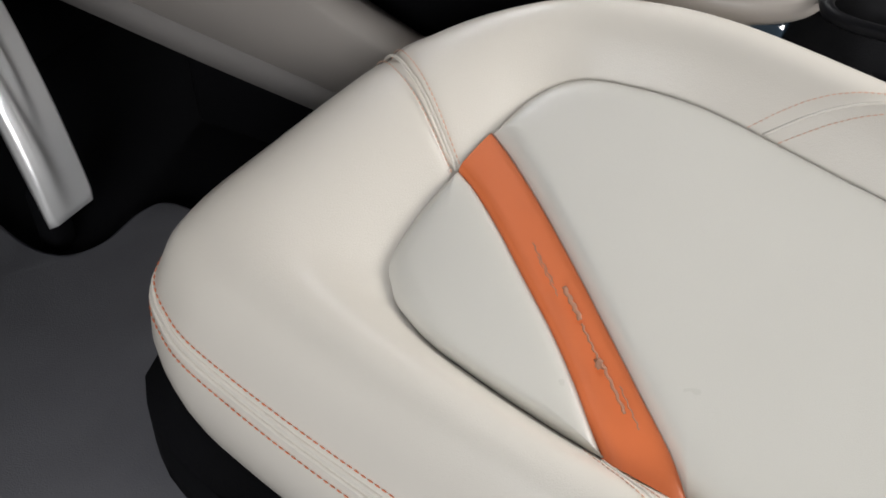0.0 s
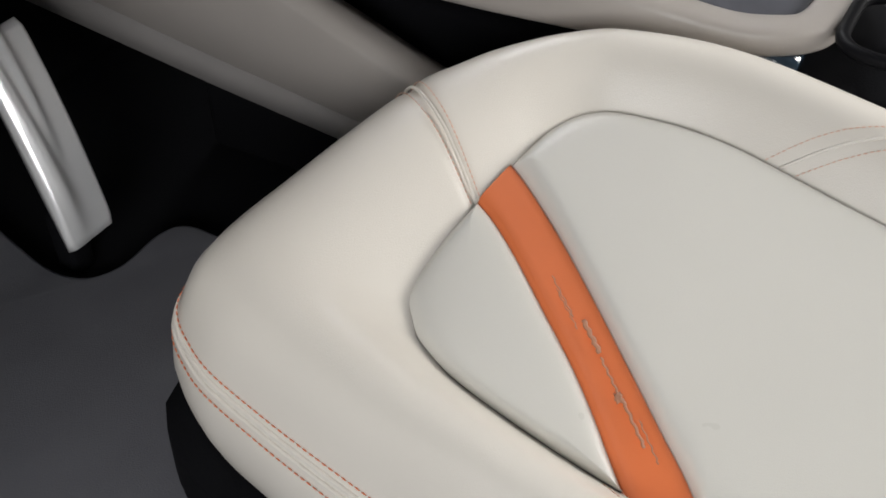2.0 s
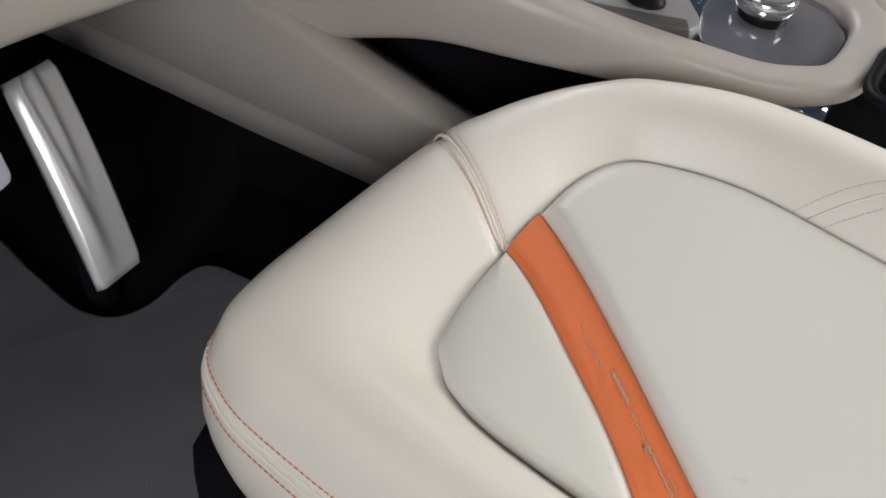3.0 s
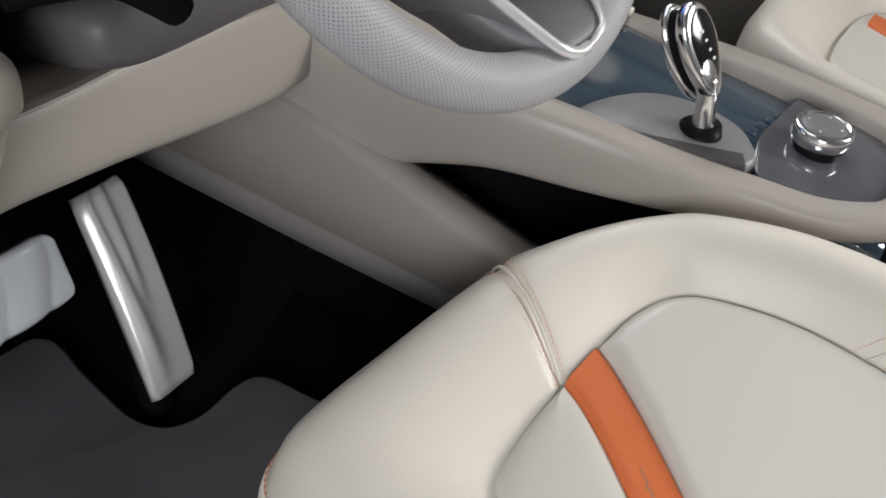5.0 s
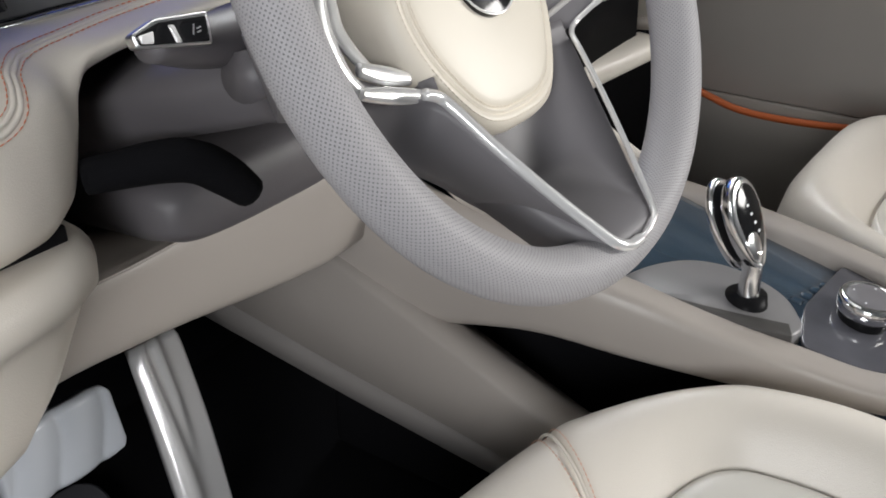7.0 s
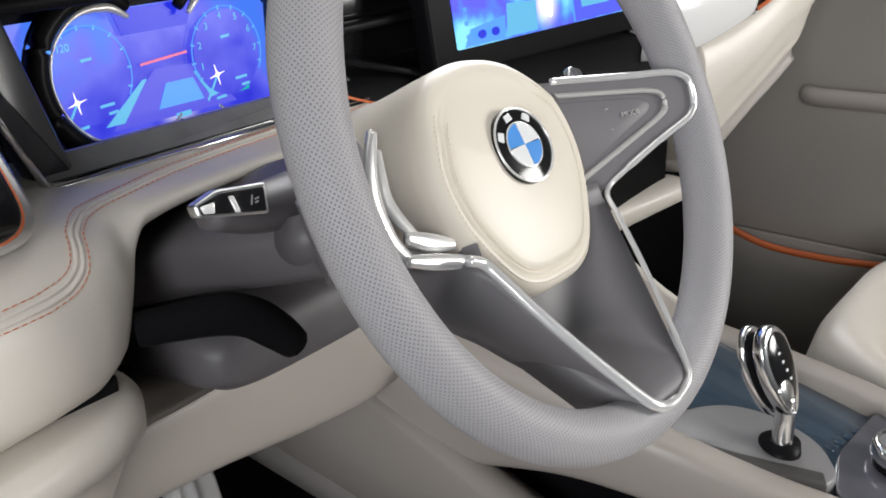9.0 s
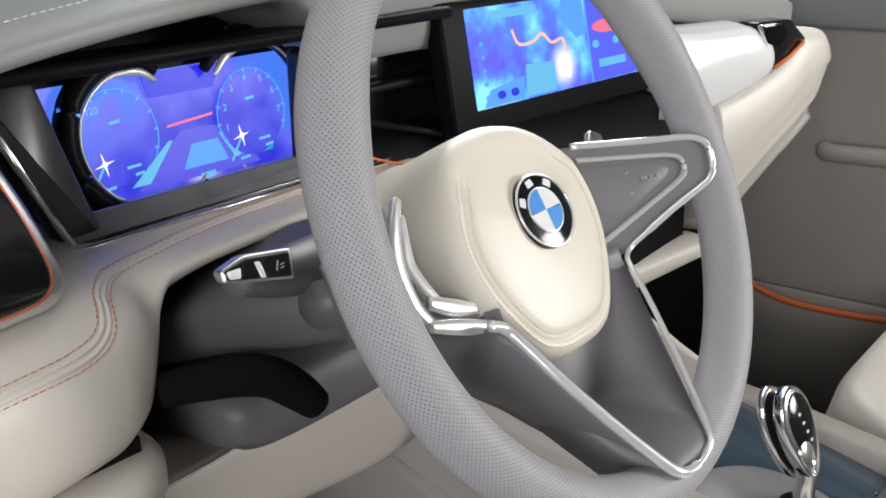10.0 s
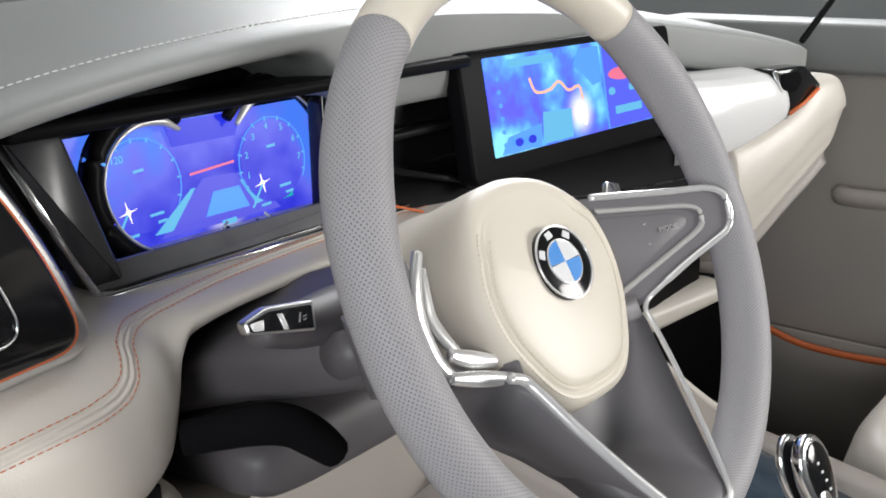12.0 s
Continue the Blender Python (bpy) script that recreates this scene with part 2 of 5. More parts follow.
def slab(outline, depth, m=None, bevel=0.002, segments=2):
    """A plate with that outline (x, y), from z = 0 back to -depth, with rounded edges, laid by the matrix m."""
    bm = bmesh.new()
    top = [bm.verts.new((p[0], p[1], p[2] if len(p) > 2 else 0)) for p in outline]
    f = bm.faces.new(top)
    f.normal_update()
    if f.normal.z < 0:
        f.normal_flip()
    r = bmesh.ops.extrude_face_region(bm, geom=[f])
    for v in r["geom"]:
        if isinstance(v, bmesh.types.BMVert):
            v.co.z -= depth
    bmesh.ops.recalc_face_normals(bm, faces=bm.faces)
    if bevel:
        flat = [e for e in bm.edges if len(e.link_faces) == 2 and e.calc_face_angle(0) > 0.9]
        bmesh.ops.bevel(bm, geom=flat, offset=bevel, segments=segments, affect="EDGES", profile=0.5)
    if m:
        bm.transform(m)
    return bm


def rounded(points, radius, steps=5):
    """Outline with rounded corners; radius may be one for all or one a corner."""
    out = []
    n = len(points)
    for i, p in enumerate(points):
        r = radius[i] if isinstance(radius, (list, tuple)) else radius
        p, a, b = Vector(p[:2]), Vector(points[i - 1][:2]), Vector(points[(i + 1) % n][:2])
        da, db = (a - p), (b - p)
        ra, rb = min(r, da.length * 0.48), min(r, db.length * 0.48)
        q0, q1 = p + da.normalized() * ra, p + db.normalized() * rb
        for k in range(steps + 1):
            t = k / steps
            out.append(tuple((1 - t) ** 2 * q0 + 2 * t * (1 - t) * p + t * t * q1))
    return out


def box(x0, x1, y0, y1, z0, z1, bevel=0.004, m=None):
    return slab([(x0, y0), (x1, y0), (x1, y1), (x0, y1)], z1 - z0, (m or Matrix()) @ Matrix.Translation((0, 0, z1)), bevel)


def strip(outline, m, z):
    """A thin flat figure laid on a display or an emblem."""
    return slab(outline, 0.0006, m @ Matrix.Translation((0, 0, z)), 0)


def disc(c, rx, ry, n=24, a0=0, a1=360):
    return [(c[0] + rx * math.cos(radians(a0 + (a1 - a0) * k / n)), c[1] + ry * math.sin(radians(a0 + (a1 - a0) * k / n))) for k in range(n if a1 - a0 >= 360 else n + 1)]


def band(line, width):
    """Outline of a line of that width."""
    p = [Vector(q) for q in line]
    left, right = [], []
    for i, q in enumerate(p):
        d = (p[min(i + 1, len(p) - 1)] - p[max(i - 1, 0)]).normalized()
        nn = Vector((-d.y, d.x)) * width / 2
        left.append(tuple(q + nn))
        right.append(tuple(q - nn))
    return left + right[::-1]


def surface(bm):
    """A way to lay points on a mesh: the nearest place on it, lifted by some metres."""
    tree = BVHTree.FromBMesh(bm)

    def lay(p, lift=0.0):
        q, nn, _, _ = tree.find_nearest(Vector(p))
        return q + nn * lift
    return lay


def stitches(path, length=0.0035, gap=0.0015, radius=0.0006):
    """Thread stitches in a row along a path, one mesh."""
    pts = [Vector(p) for p in path]
    acc = [0.0]
    for a, b in zip(pts, pts[1:]):
        acc.append(acc[-1] + (b - a).length)

    def at(s):
        for i in range(len(pts) - 1):
            if s <= acc[i + 1]:
                return pts[i].lerp(pts[i + 1], (s - acc[i]) / max(1e-9, acc[i + 1] - acc[i]))
        return pts[-1]
    verts, faces = [], []
    s = 0.0
    while s + length < acc[-1]:
        a, b = at(s), at(s + length)
        d = (b - a).normalized()
        ref = Vector((0, 0, 1)) if abs(d.z) < 0.8 else Vector((0, 1, 0))
        u = d.cross(ref).normalized()
        w = u.cross(d)
        o = len(verts)
        for p, k in ((a, 0.5), (a.lerp(b, 0.5), 1.0), (b, 0.5)):
            for c, e in ((1, 0), (0, 1), (-1, 0), (0, -1)):
                verts.append(p + (u * c + w * e) * radius * k)
        for r in (0, 4):
            for k in range(4):
                faces.append((o + r + k, o + r + (k + 1) % 4, o + r + 4 + (k + 1) % 4, o + r + 4 + k))
        s += length + gap
    bm = bmesh.new()
    me = bpy.data.meshes.new("tmp")
    me.from_pydata(verts, [], faces)
    bm.from_mesh(me)
    bpy.data.meshes.remove(me)
    return bm


def lettering(name, text, size, mat, m, parent, label=""):
    cu = bpy.data.curves.new(name, "FONT")
    cu.body, cu.size, cu.extrude, cu.align_x, cu.align_y = text, size, 0.0002, "CENTER", "CENTER"
    cu.materials.append(mat)
    ob = new(name, cu)
    ob.matrix_basis = m
    ob.parent = parent
    if label:
        ob["label"] = label
    return ob


# ---- the studio and the car's shell ----
def room():
    tagged(part("ground", box(-6, 6, -6, 6, -0.40, -0.35, 0), STUDIO, smooth=False), kind="structure")
    for name, b in (("wall_north", (-6, 6, 6, 6.1, -0.35, 4)), ("wall_south", (-6, 6, -6.1, -6, -0.35, 4)),
                    ("wall_east", (6, 6.1, -6, 6, -0.35, 4)), ("wall_west", (-6.1, -6, -6, 6, -0.35, 4))):
        tagged(part(name, box(*b, 0), WALL, smooth=False), kind="structure")
    tagged(part("ceiling", box(-6, 6, -6, 6, 4, 4.1, 0), WALL, smooth=False), kind="structure")


room()

# floor pan and footwell, in a near-black that paints the shade there
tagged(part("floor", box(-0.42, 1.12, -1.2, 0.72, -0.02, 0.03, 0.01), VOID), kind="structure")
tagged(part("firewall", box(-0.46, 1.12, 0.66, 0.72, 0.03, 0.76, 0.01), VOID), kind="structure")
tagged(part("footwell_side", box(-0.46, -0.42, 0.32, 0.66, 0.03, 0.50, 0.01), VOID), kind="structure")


# unseen roof panel, added to keep overhead light off the seat's rear
tagged(part("roof", box(-0.40, 1.08, -1.25, -0.10, 1.16, 1.20, 0.01), PAD_GREY), kind="structure")


def floor_mat():
    edge = cr([(-0.42, 0.60), (-0.05, 0.58), (0.03, 0.56), (0.012, 0.47), (-0.006, 0.39), (-0.001, 0.345), (0.03, 0.325), (0.085, 0.325), (0.112, 0.305), (0.112, 0.23), (0.12, 0.10)], 60)
    out = [tuple(p) for p in edge] + [(0.12, -0.5), (-0.42, -0.5)]
    ob = part("floor_mat", slab(out, 0.020, Matrix.Translation((0, 0, 0.055)), 0.006), CARPET)
    tagged(ob, "dark grey carpet floor mat in the driver's footwell", "mat")


floor_mat()


# ---- driver's seat ----
SEAT_IN = [(-0.090, -0.52), (-0.094, -0.36), (-0.0975, -0.24), (-0.088, -0.135), (-0.076, -0.093), (-0.064, -0.077), (-0.045, -0.065), (-0.001, -0.065), (0.038, -0.071), (0.079, -0.078), (0.121, -0.088), (0.150, -0.106), (0.166, -0.137), (0.177, -0.204), (0.168, -0.32), (0.155, -0.52)]
SEAT_OUT = [(-0.178, -0.52), (-0.176, -0.36), (-0.172, -0.24), (-0.165, -0.12), (-0.154, -0.010), (-0.140, 0.052), (-0.105, 0.085), (-0.015, 0.065), (0.100, 0.031), (0.134, 0.010), (0.165, -0.018), (0.202, -0.058), (0.230, -0.10), (0.256, -0.19), (0.258, -0.32), (0.250, -0.52)]


def seat_level(x, y):
    return 0.274 + 0.25 * (x - 0.04) + 0.18 * (y + 0.07)


def bolster_point(i, o, q, rise):
    """Point of the bolster: q from 0 at the insert over the crest to 1 at the rim, and on to 2 at the foot of the side."""
    if q <= 1:
        p = i.lerp(o, q)
        h = -0.003 + (rise + 0.003) * math.sin(min(1, q / 0.52) * math.pi / 2) ** 1.15
        if q > 0.52:
            f = (q - 0.52) / 0.48
            h = rise - (rise + 0.026) * (0.35 * f ** 2 + 0.65 * f ** 5)
        return Vector((p.x, p.y, seat_level(p.x, p.y) + h))
    f = q - 1
    d = (o - i).normalized()
    p = o + d * (0.015 * math.sin(f * math.pi * 0.85) - 0.004 * f)
    return Vector((p.x, p.y, seat_level(o.x, o.y) - 0.026 - 0.098 * f))


def driver_seat():
    seat = empty("driver_seat", "cream leather car seat with a diagonal orange strip", "car seat")
    n = 110
    inner, outer = cr(SEAT_IN, n), cr(SEAT_OUT, n)

    def rise(k):
        f = k / (n - 1)
        return 0.026 + 0.010 * abs(2 * f - 1) ** 1.5

    def at(k, q):
        a, b = int(k), min(int(k) + 1, n - 1)
        f = k - a
        return bolster_point(inner[a].lerp(inner[b], f), outer[a].lerp(outer[b], f), q, rise(k))
    qs = [0, 0.02, 0.05, 0.1, 0.17, 0.25, 0.34, 0.43, 0.52, 0.61, 0.7, 0.78, 0.86, 0.93, 1.0, 1.12, 1.3, 1.5, 1.7, 1.85, 2.0]

    def panel(name, k0, k1, label):
        """A sewn piece of the bolster whose ends dip into the seams."""
        ks = [k0 + (k1 - k0) * j / 60 for j in range(61)]
        rings = []
        for k in ks:
            e = [w for w, on in ((k - k0, k0 > 0), (k1 - k, k1 < n - 1)) if on]
            dip = 0.0035 * math.exp(-(min(e) if e else 9) / 0.55)
            ring = []
            for q in qs:
                p = at(k, q)
                o = at(k, min(2, q + 0.02)) - at(k, max(0, q - 0.02))
                along = at(min(n - 1, k + 0.3), q) - at(max(0, k - 0.3), q)
                nn = along.cross(o).normalized()
                if nn.z < -0.2:
                    nn = -nn
                ring.append(p - nn * dip)
            rings.append(ring)
        return part(name, grid(rings), CREAM, seat, label)
    cut = 58.1
    panel("bolster", 0, cut, "cream leather side and front bolster")
    panel("bolster", cut, n - 1, "cream leather bolster")
    # stitching that crosses the bolster
    for k, lean, end in ((cut, 0.0, 42), (97.5, 9.0, 30), (14.5, -9.0, 34)):
        for dk in (-0.8, 0.8):
            path = [at(min(n - 1, max(0, k + dk + lean * q / 40)), q / 40) + Vector((0, 0, 0.0006)) for q in range(1, end)]
            part("stitching", stitches(path, 0.0032, 0.0012, 0.00055), PALE_THREAD, seat, "fine pale orange stitching")
        part("seam", tube([at(k + lean * q / 40, q / 40) for q in range(1, end)], 0.0013, 6), CREAM, seat)
    # double seam along the lower side
    for q in (1.02, 1.24):
        part("stitching", stitches([at(k * 0.5, q) + Vector((-0.0006, 0.0004, 0.0004)) for k in range(0, 90)], 0.004, 0.0014, 0.0007), ORANGE_THREAD, seat, "orange double stitching")
    for q in (1.09, 1.16):
        part("piping", tube([at(k * 0.5, q) for k in range(0, 90)], 0.0022, 8), CREAM, seat, "cream leather piping")
    # cushion insert in three sewn pieces
    left_edge = [(0.038, -0.071), (0.030, -0.088), (0.012, -0.115), (-0.015, -0.150), (-0.039, -0.181), (-0.063, -0.208), (-0.084, -0.229), (-0.0975, -0.243)]
    right_edge = [(0.079, -0.078), (0.067, -0.099), (0.042, -0.135), (0.010, -0.176), (-0.022, -0.215), (-0.051, -0.250), (-0.075, -0.279), (-0.096, -0.298)]

    def walk_in(a, b, m):
        ks = [a + (b - a) * j / (m - 1) for j in range(m)]
        return [inner[int(k)].lerp(inner[min(int(k) + 1, n - 1)], k - int(k)) for k in ks]

    def nearest(p):
        return min(range(n), key=lambda k: (inner[k] - Vector(p)).length)

    def patch(name, a, b, mat, label, puff, m=60, ends=(1, 1)):
        a, b = [Vector(p) for p in a], [Vector(p) for p in b]
        rings = []
        for j in range(m + 1):
            t = j / m
            ring = []
            for i in range(len(a)):
                s = i / (len(a) - 1)
                p = a[i].lerp(b[i], t)
                w = (a[i] - b[i]).length
                edge = min(t, 1 - t) * w
                if ends[0]:
                    edge = min(edge, s * 0.4)
                if ends[1]:
                    edge = min(edge, (1 - s) * 0.4)
                z = puff * (1 - math.exp(-edge / 0.010)) - 0.0012 * math.exp(-edge / 0.0025)
                ring.append(Vector((p.x, p.y, seat_level(p.x, p.y) + z)))
            rings.append(ring)
        return part(name, grid(rings), mat, seat, label)
    m = 70
    k0, k1 = nearest((0.038, -0.071)), nearest((0.079, -0.078))
    kl, kr = nearest((-0.0975, -0.243)), nearest((-0.096, -0.298))
    le, re = cr(left_edge, m), cr(right_edge, m)
    patch("insert_panel", walk_in(k0, kl, m), le, PEARL, "pale cream insert panel", 0.007, 30)
    part("orange_strip", patch_strip(le + [2 * le[-1] - le[-4]], re + [2 * re[-1] - re[-4]]), ORANGE, seat, "orange leather strip across the cushion")
    patch("insert_panel", [p for p in re[:-1]] + walk_in(kr - 1.5, 0, 40), walk_in(k1, n - 1, m + 39), PEARL, "pale cream quilted insert panel", 0.010, 60, (1, 0))
    rings = [[Vector((p.x, p.y, seat_level(p.x, p.y) - 0.0022)) for p in [inner[k].lerp(inner[n - 1 - k], t / 6) for t in range(7)]] for k in range(n // 2)]
    part("cushion_core", grid(rings), CREAM, seat, "cream leather under the seams")
    # unreadable embroidery as plain bars
    mid = [a.lerp(c, 0.5) for a, c in zip(le, re)]
    for s0, s1, off, wd in ((0.37, 0.47, -0.004, 0.0010), (0.40, 0.50, -0.0055, 0.0008), (0.48, 0.56, 0.001, 0.0035), (0.57, 0.66, 0.000, 0.0016), (0.66, 0.68, -0.001, 0.006), (0.67, 0.80, 0.001, 0.0022), (0.72, 0.84, 0.006, 0.0010)):
        pts = []
        for j in range(14):
            i = (s0 + (s1 - s0) * j / 13) * (m - 1)
            p = mid[int(i)].lerp(mid[min(int(i) + 1, m - 1)], i - int(i))
            d = (re[int(i)] - le[int(i)]).normalized()
            p = p + d * (off + 0.0007 * math.sin(j * 1.9))
            pts.append(Vector((p.x, p.y, seat_level(p.x, p.y) + 0.0066)))
        part("embroidery_bar", tube(pts, wd * 0.5, 6, flat=0.25), EMBROIDERY, seat, "dull brown embroidery on the orange strip")
    # base and shell
    rings = []
    for z, g in ((0.055, -0.033), (0.075, -0.033), (0.1001, -0.032), (0.1161, -0.031), (0.1200, 0.004)):
        ring = []
        for k in range(0, n, 3):
            o, i = outer[k], inner[k]
            d = (o - i).normalized()
            ring.append(Vector((o.x - d.x * g, o.y - d.y * g, z + (0.25 * (o.x + 0.14) + 0.18 * (o.y - 0.06)) * (1 if z > 0.11 else 0))))
        rings.append(ring)
    part("seat_base", grid(rings, closed=True, caps=True), VOID, seat, "black plastic seat base")
    return seat


def patch_strip(le, re):
    rings = []
    for t in (0, 0.02, 0.06, 0.12, 0.25, 0.5, 0.75, 0.88, 0.94, 0.98, 1):
        e = min(t, 1 - t) * 0.045
        rings.append([Vector((a.lerp(b, t).x, a.lerp(b, t).y, seat_level(*a.lerp(b, t)) + 0.006 * (1 - math.exp(-e / 0.002)) - 0.003)) for a, b in zip(le, re)])
    return grid(rings)


driver_seat()


# ---- passenger seat ----
def passenger_seat():
    seat = empty("passenger_seat", "cream leather passenger seat with an orange strip", "car seat")
    cx = 0.76
    inner = cr([(-0.16, -0.6), (-0.165, -0.3), (-0.155, -0.15), (-0.10, -0.08), (0.0, -0.07), (0.10, -0.08), (0.155, -0.15), (0.165, -0.3), (0.16, -0.6)], 60)
    outer = cr([(-0.235, -0.6), (-0.24, -0.3), (-0.225, -0.10), (-0.16, 0.015), (0.0, 0.035), (0.16, 0.015), (0.225, -0.10), (0.24, -0.3), (0.235, -0.6)], 60)
    rings = []
    for i, o in zip(inner, outer):
        i, o = i + Vector((cx, 0)), o + Vector((cx, 0))
        rings.append([bolster_point(i, o, q, 0.05) - Vector((0, 0, 0.25 * (i.lerp(o, min(q, 1)).x - 0.04))) for q in (0, 0.03, 0.08, 0.16, 0.25, 0.36, 0.48, 0.6, 0.7, 0.8, 0.9, 1, 1.2, 1.5, 1.8, 2)])
    part("bolster", grid(rings), CREAM, seat)
    rings = []
    for t in range(13):
        f = t / 12
        ring = []
        for k in range(30):
            p = inner[k].lerp(inner[59 - k], f)
            e = min(f, 1 - f)
            ring.append(Vector((p.x + cx, p.y, seat_level(0.04, p.y) + 0.008 - 0.014 * math.exp(-e / 0.03))))
        rings.append(ring)
    part("insert_panel", grid(rings), PEARL, seat)
    le = cr([(0.80, -0.085), (0.76, -0.17), (0.70, -0.24)], 20)
    re = cr([(0.84, -0.085), (0.80, -0.19), (0.73, -0.28)], 20)
    bm = patch_strip(le, re)
    for v in bm.verts:
        v.co.z += 0.009 - 0.25 * (v.co.x - 0.04)
    part("orange_strip", bm, ORANGE, seat, "orange leather strip")
    part("seat_base", box(cx - 0.20, cx + 0.20, -0.58, -0.01, 0.03, 0.17, 0.02), BLACK, seat, "black plastic seat base")


passenger_seat()


# ---- steering wheel ----
WHEEL = pose(0, 0, 0.70, 65)


def steering_wheel():
    wheel = empty("steering_wheel", "grey perforated leather steering wheel with cream hub", "steering wheel")
    R = 0.175

    def rim(a0, a1, n, mat, name, label, grow=1.0):
        rings = []
        for k in range(n + 1):
            a = radians(a0 + (a1 - a0) * k / n)
            # thumb grips swell beside the upper spokes
            swell = 1 + 0.10 * math.exp(-((math.degrees(a) % 360 - 25) / 14) ** 2) + 0.10 * math.exp(-((math.degrees(a) % 360 - 155) / 14) ** 2)
            ring = []
            for j in range(24):
                b = 2 * math.pi * j / 24
                rr = R + 0.0155 * swell * grow * math.cos(b)
                ring.append(WHEEL @ Vector((rr * math.cos(a), rr * math.sin(a), 0.0165 * swell * grow * math.sin(b))))
            rings.append(ring)
        return part(name, grid(rings, closed=True, caps=True), mat, wheel, label)
    rim(128, 408, 150, RIM, "rim_grip", "grey perforated leather rim")
    rim(47.6, 128.4, 50, CREAM_SMOOTH, "rim_top", "smooth cream leather upper rim", 1.02)
    # hub pad: a shield-shaped face, a sewn margin, and a cover that spreads back towards the side spokes
    HUB = WHEEL @ pose(0, -0.0054, -0.0235, -2)
    face = [(0, 0.0500), (0.024, 0.0465), (0.043, 0.036), (0.0565, 0.018), (0.0625, -0.004), (0.0590, -0.028), (0.0465, -0.0525), (0.0335, -0.0675), (0.018, -0.0735), (0, -0.0745)]
    loop = cr(face + [(-x, y) for x, y in face[-2:0:-1]], 96, closed=True)
    rings = []
    for s, z in ((0.02, 0.0022), (0.25, 0.0020), (0.5, 0.0014), (0.75, 0.0004), (0.88, -0.0006), (0.935, -0.0016), (0.955, -0.0034), (0.965, -0.0036), (0.978, -0.0016), (0.992, -0.0018), (1.004, -0.0040), (1.012, -0.0040), (1.03, -0.0024), (1.08, -0.0034), (1.14, -0.0062), (1.19, -0.0115), (1.21, -0.019), (1.26, -0.029), (1.42, -0.038), (1.66, -0.047), (1.74, -0.058), (1.62, -0.072), (1.2, -0.082)):
        ring = []
        for p in loop:
            # the cover spreads sideways behind its face, above the lower spoke
            spread = min(1, max(0, (p.y + 0.050) / 0.05))
            sx = s if s <= 1.21 else 1.21 + (s - 1.21) * spread
            sy = min(s, 1.17) - 0.06 * max(0, s - 1.21)
            back = 0.010 * max(0, p.y - 0.018) / 0.030
            if 0.935 < s < 1.03:
                plain = -0.0016 - 0.0008 * (s - 0.935) / 0.095
                z2 = plain + (z - plain) * (1 - min(1, max(0, (p.y - 0.022) / 0.018)))
            else:
                z2 = z
            ring.append(HUB @ Vector((p.x * sx, (p.y + 0.014) * sy - 0.014, z2 - back * min(1, s) ** 2 - 0.002 * (p.x * min(s, 1) / 0.06) ** 2)))
        rings.append(ring)
    hub_bm = grid(rings, closed=True, caps=True)
    lay = surface(hub_bm)
    part("hub_pad", hub_bm, CREAM_SMOOTH, wheel, "cream leather hub pad")
    for s in (0.942, 1.075):
        sewn = [p for p in loop[12:85] if p.y < 0.038]
        part("stitching", stitches([lay(HUB @ Vector((p.x * s, (p.y + 0.014) * s - 0.014, -0.003)), 0.0002) for p in sewn], 0.0024, 0.0010, 0.00045), CREAM_THREAD, wheel, "cream stitching round the hub")
    # emblem of plain shapes
    em = HUB @ pose(0, 0, 0.0050, -5, -5)
    emblem = part("emblem", slab(disc((0, 0), 0.0232, 0.0232, 48), 0.006, em, 0.0012), PIANO, wheel, "round badge with blue and white quarters")
    for rr, th, zz in ((0.0226, 0.0008, 0.0), (0.0138, 0.0006, 0.0004)):
        part("badge_ring", tube([em @ Vector((rr * math.cos(a * math.pi / 32), rr * math.sin(a * math.pi / 32), zz)) for a in range(64)], th, 6, closed=True), BRIGHT, emblem, "bright metal ring")
    for a0, mat in ((0, WHITE_ENAMEL), (90, BLUE_ENAMEL), (180, WHITE_ENAMEL), (270, BLUE_ENAMEL)):
        part("quarter", strip([(0, 0)] + disc((0, 0), 0.0133, 0.0133, 10, a0 + 1.5, a0 + 88.5), em, 0.0008), mat, emblem, smooth=False)
    for a in (152, 102, 53):
        mm = em @ pose(0.0182 * math.cos(radians(a)), 0.0182 * math.sin(radians(a)), 0.0006, 0, 0, a - 90)
        part("badge_bar", strip(rounded([(-0.0030, -0.0022), (0.0030, -0.0022), (0.0026, 0.0022), (-0.0026, 0.0022)], 0.0006, 2), mm, 0), WHITE_ENAMEL, emblem, smooth=False)
    # lower spoke: a tilted plate with chrome edges that meet on the rim
    tilt = lambda y: -0.022 + 0.041 * min(1, max(0, (-0.055 - y) / 0.110))
    for sx in (1, -1):
        dish = (lambda x: -0.036 + 0.553 * (abs(x) - 0.066)) if sx > 0 else (lambda x: -0.078 + 0.070 * max(0, (abs(x) - 0.118) / 0.055))
        foot = [(0.0655, -0.066), (0.057, -0.092), (0.044, -0.124), (0.029, -0.155), (0.022, -0.165), (0.011, -0.170), (0, -0.171)]
        foot = [(x, y, tilt(y)) for x, y in foot]
        tip = [(0.0700, 0.0245), (0.0981, 0.0164), (0.120, 0.0102), (0.1425, 0.0042), (0.1523, -0.0011), (0.1559, -0.0082), (0.1541, -0.0211), (0.1495, -0.0275), (0.142, -0.0307), (0.1186, -0.0376), (0.0951, -0.0461), (0.0833, -0.0511)]
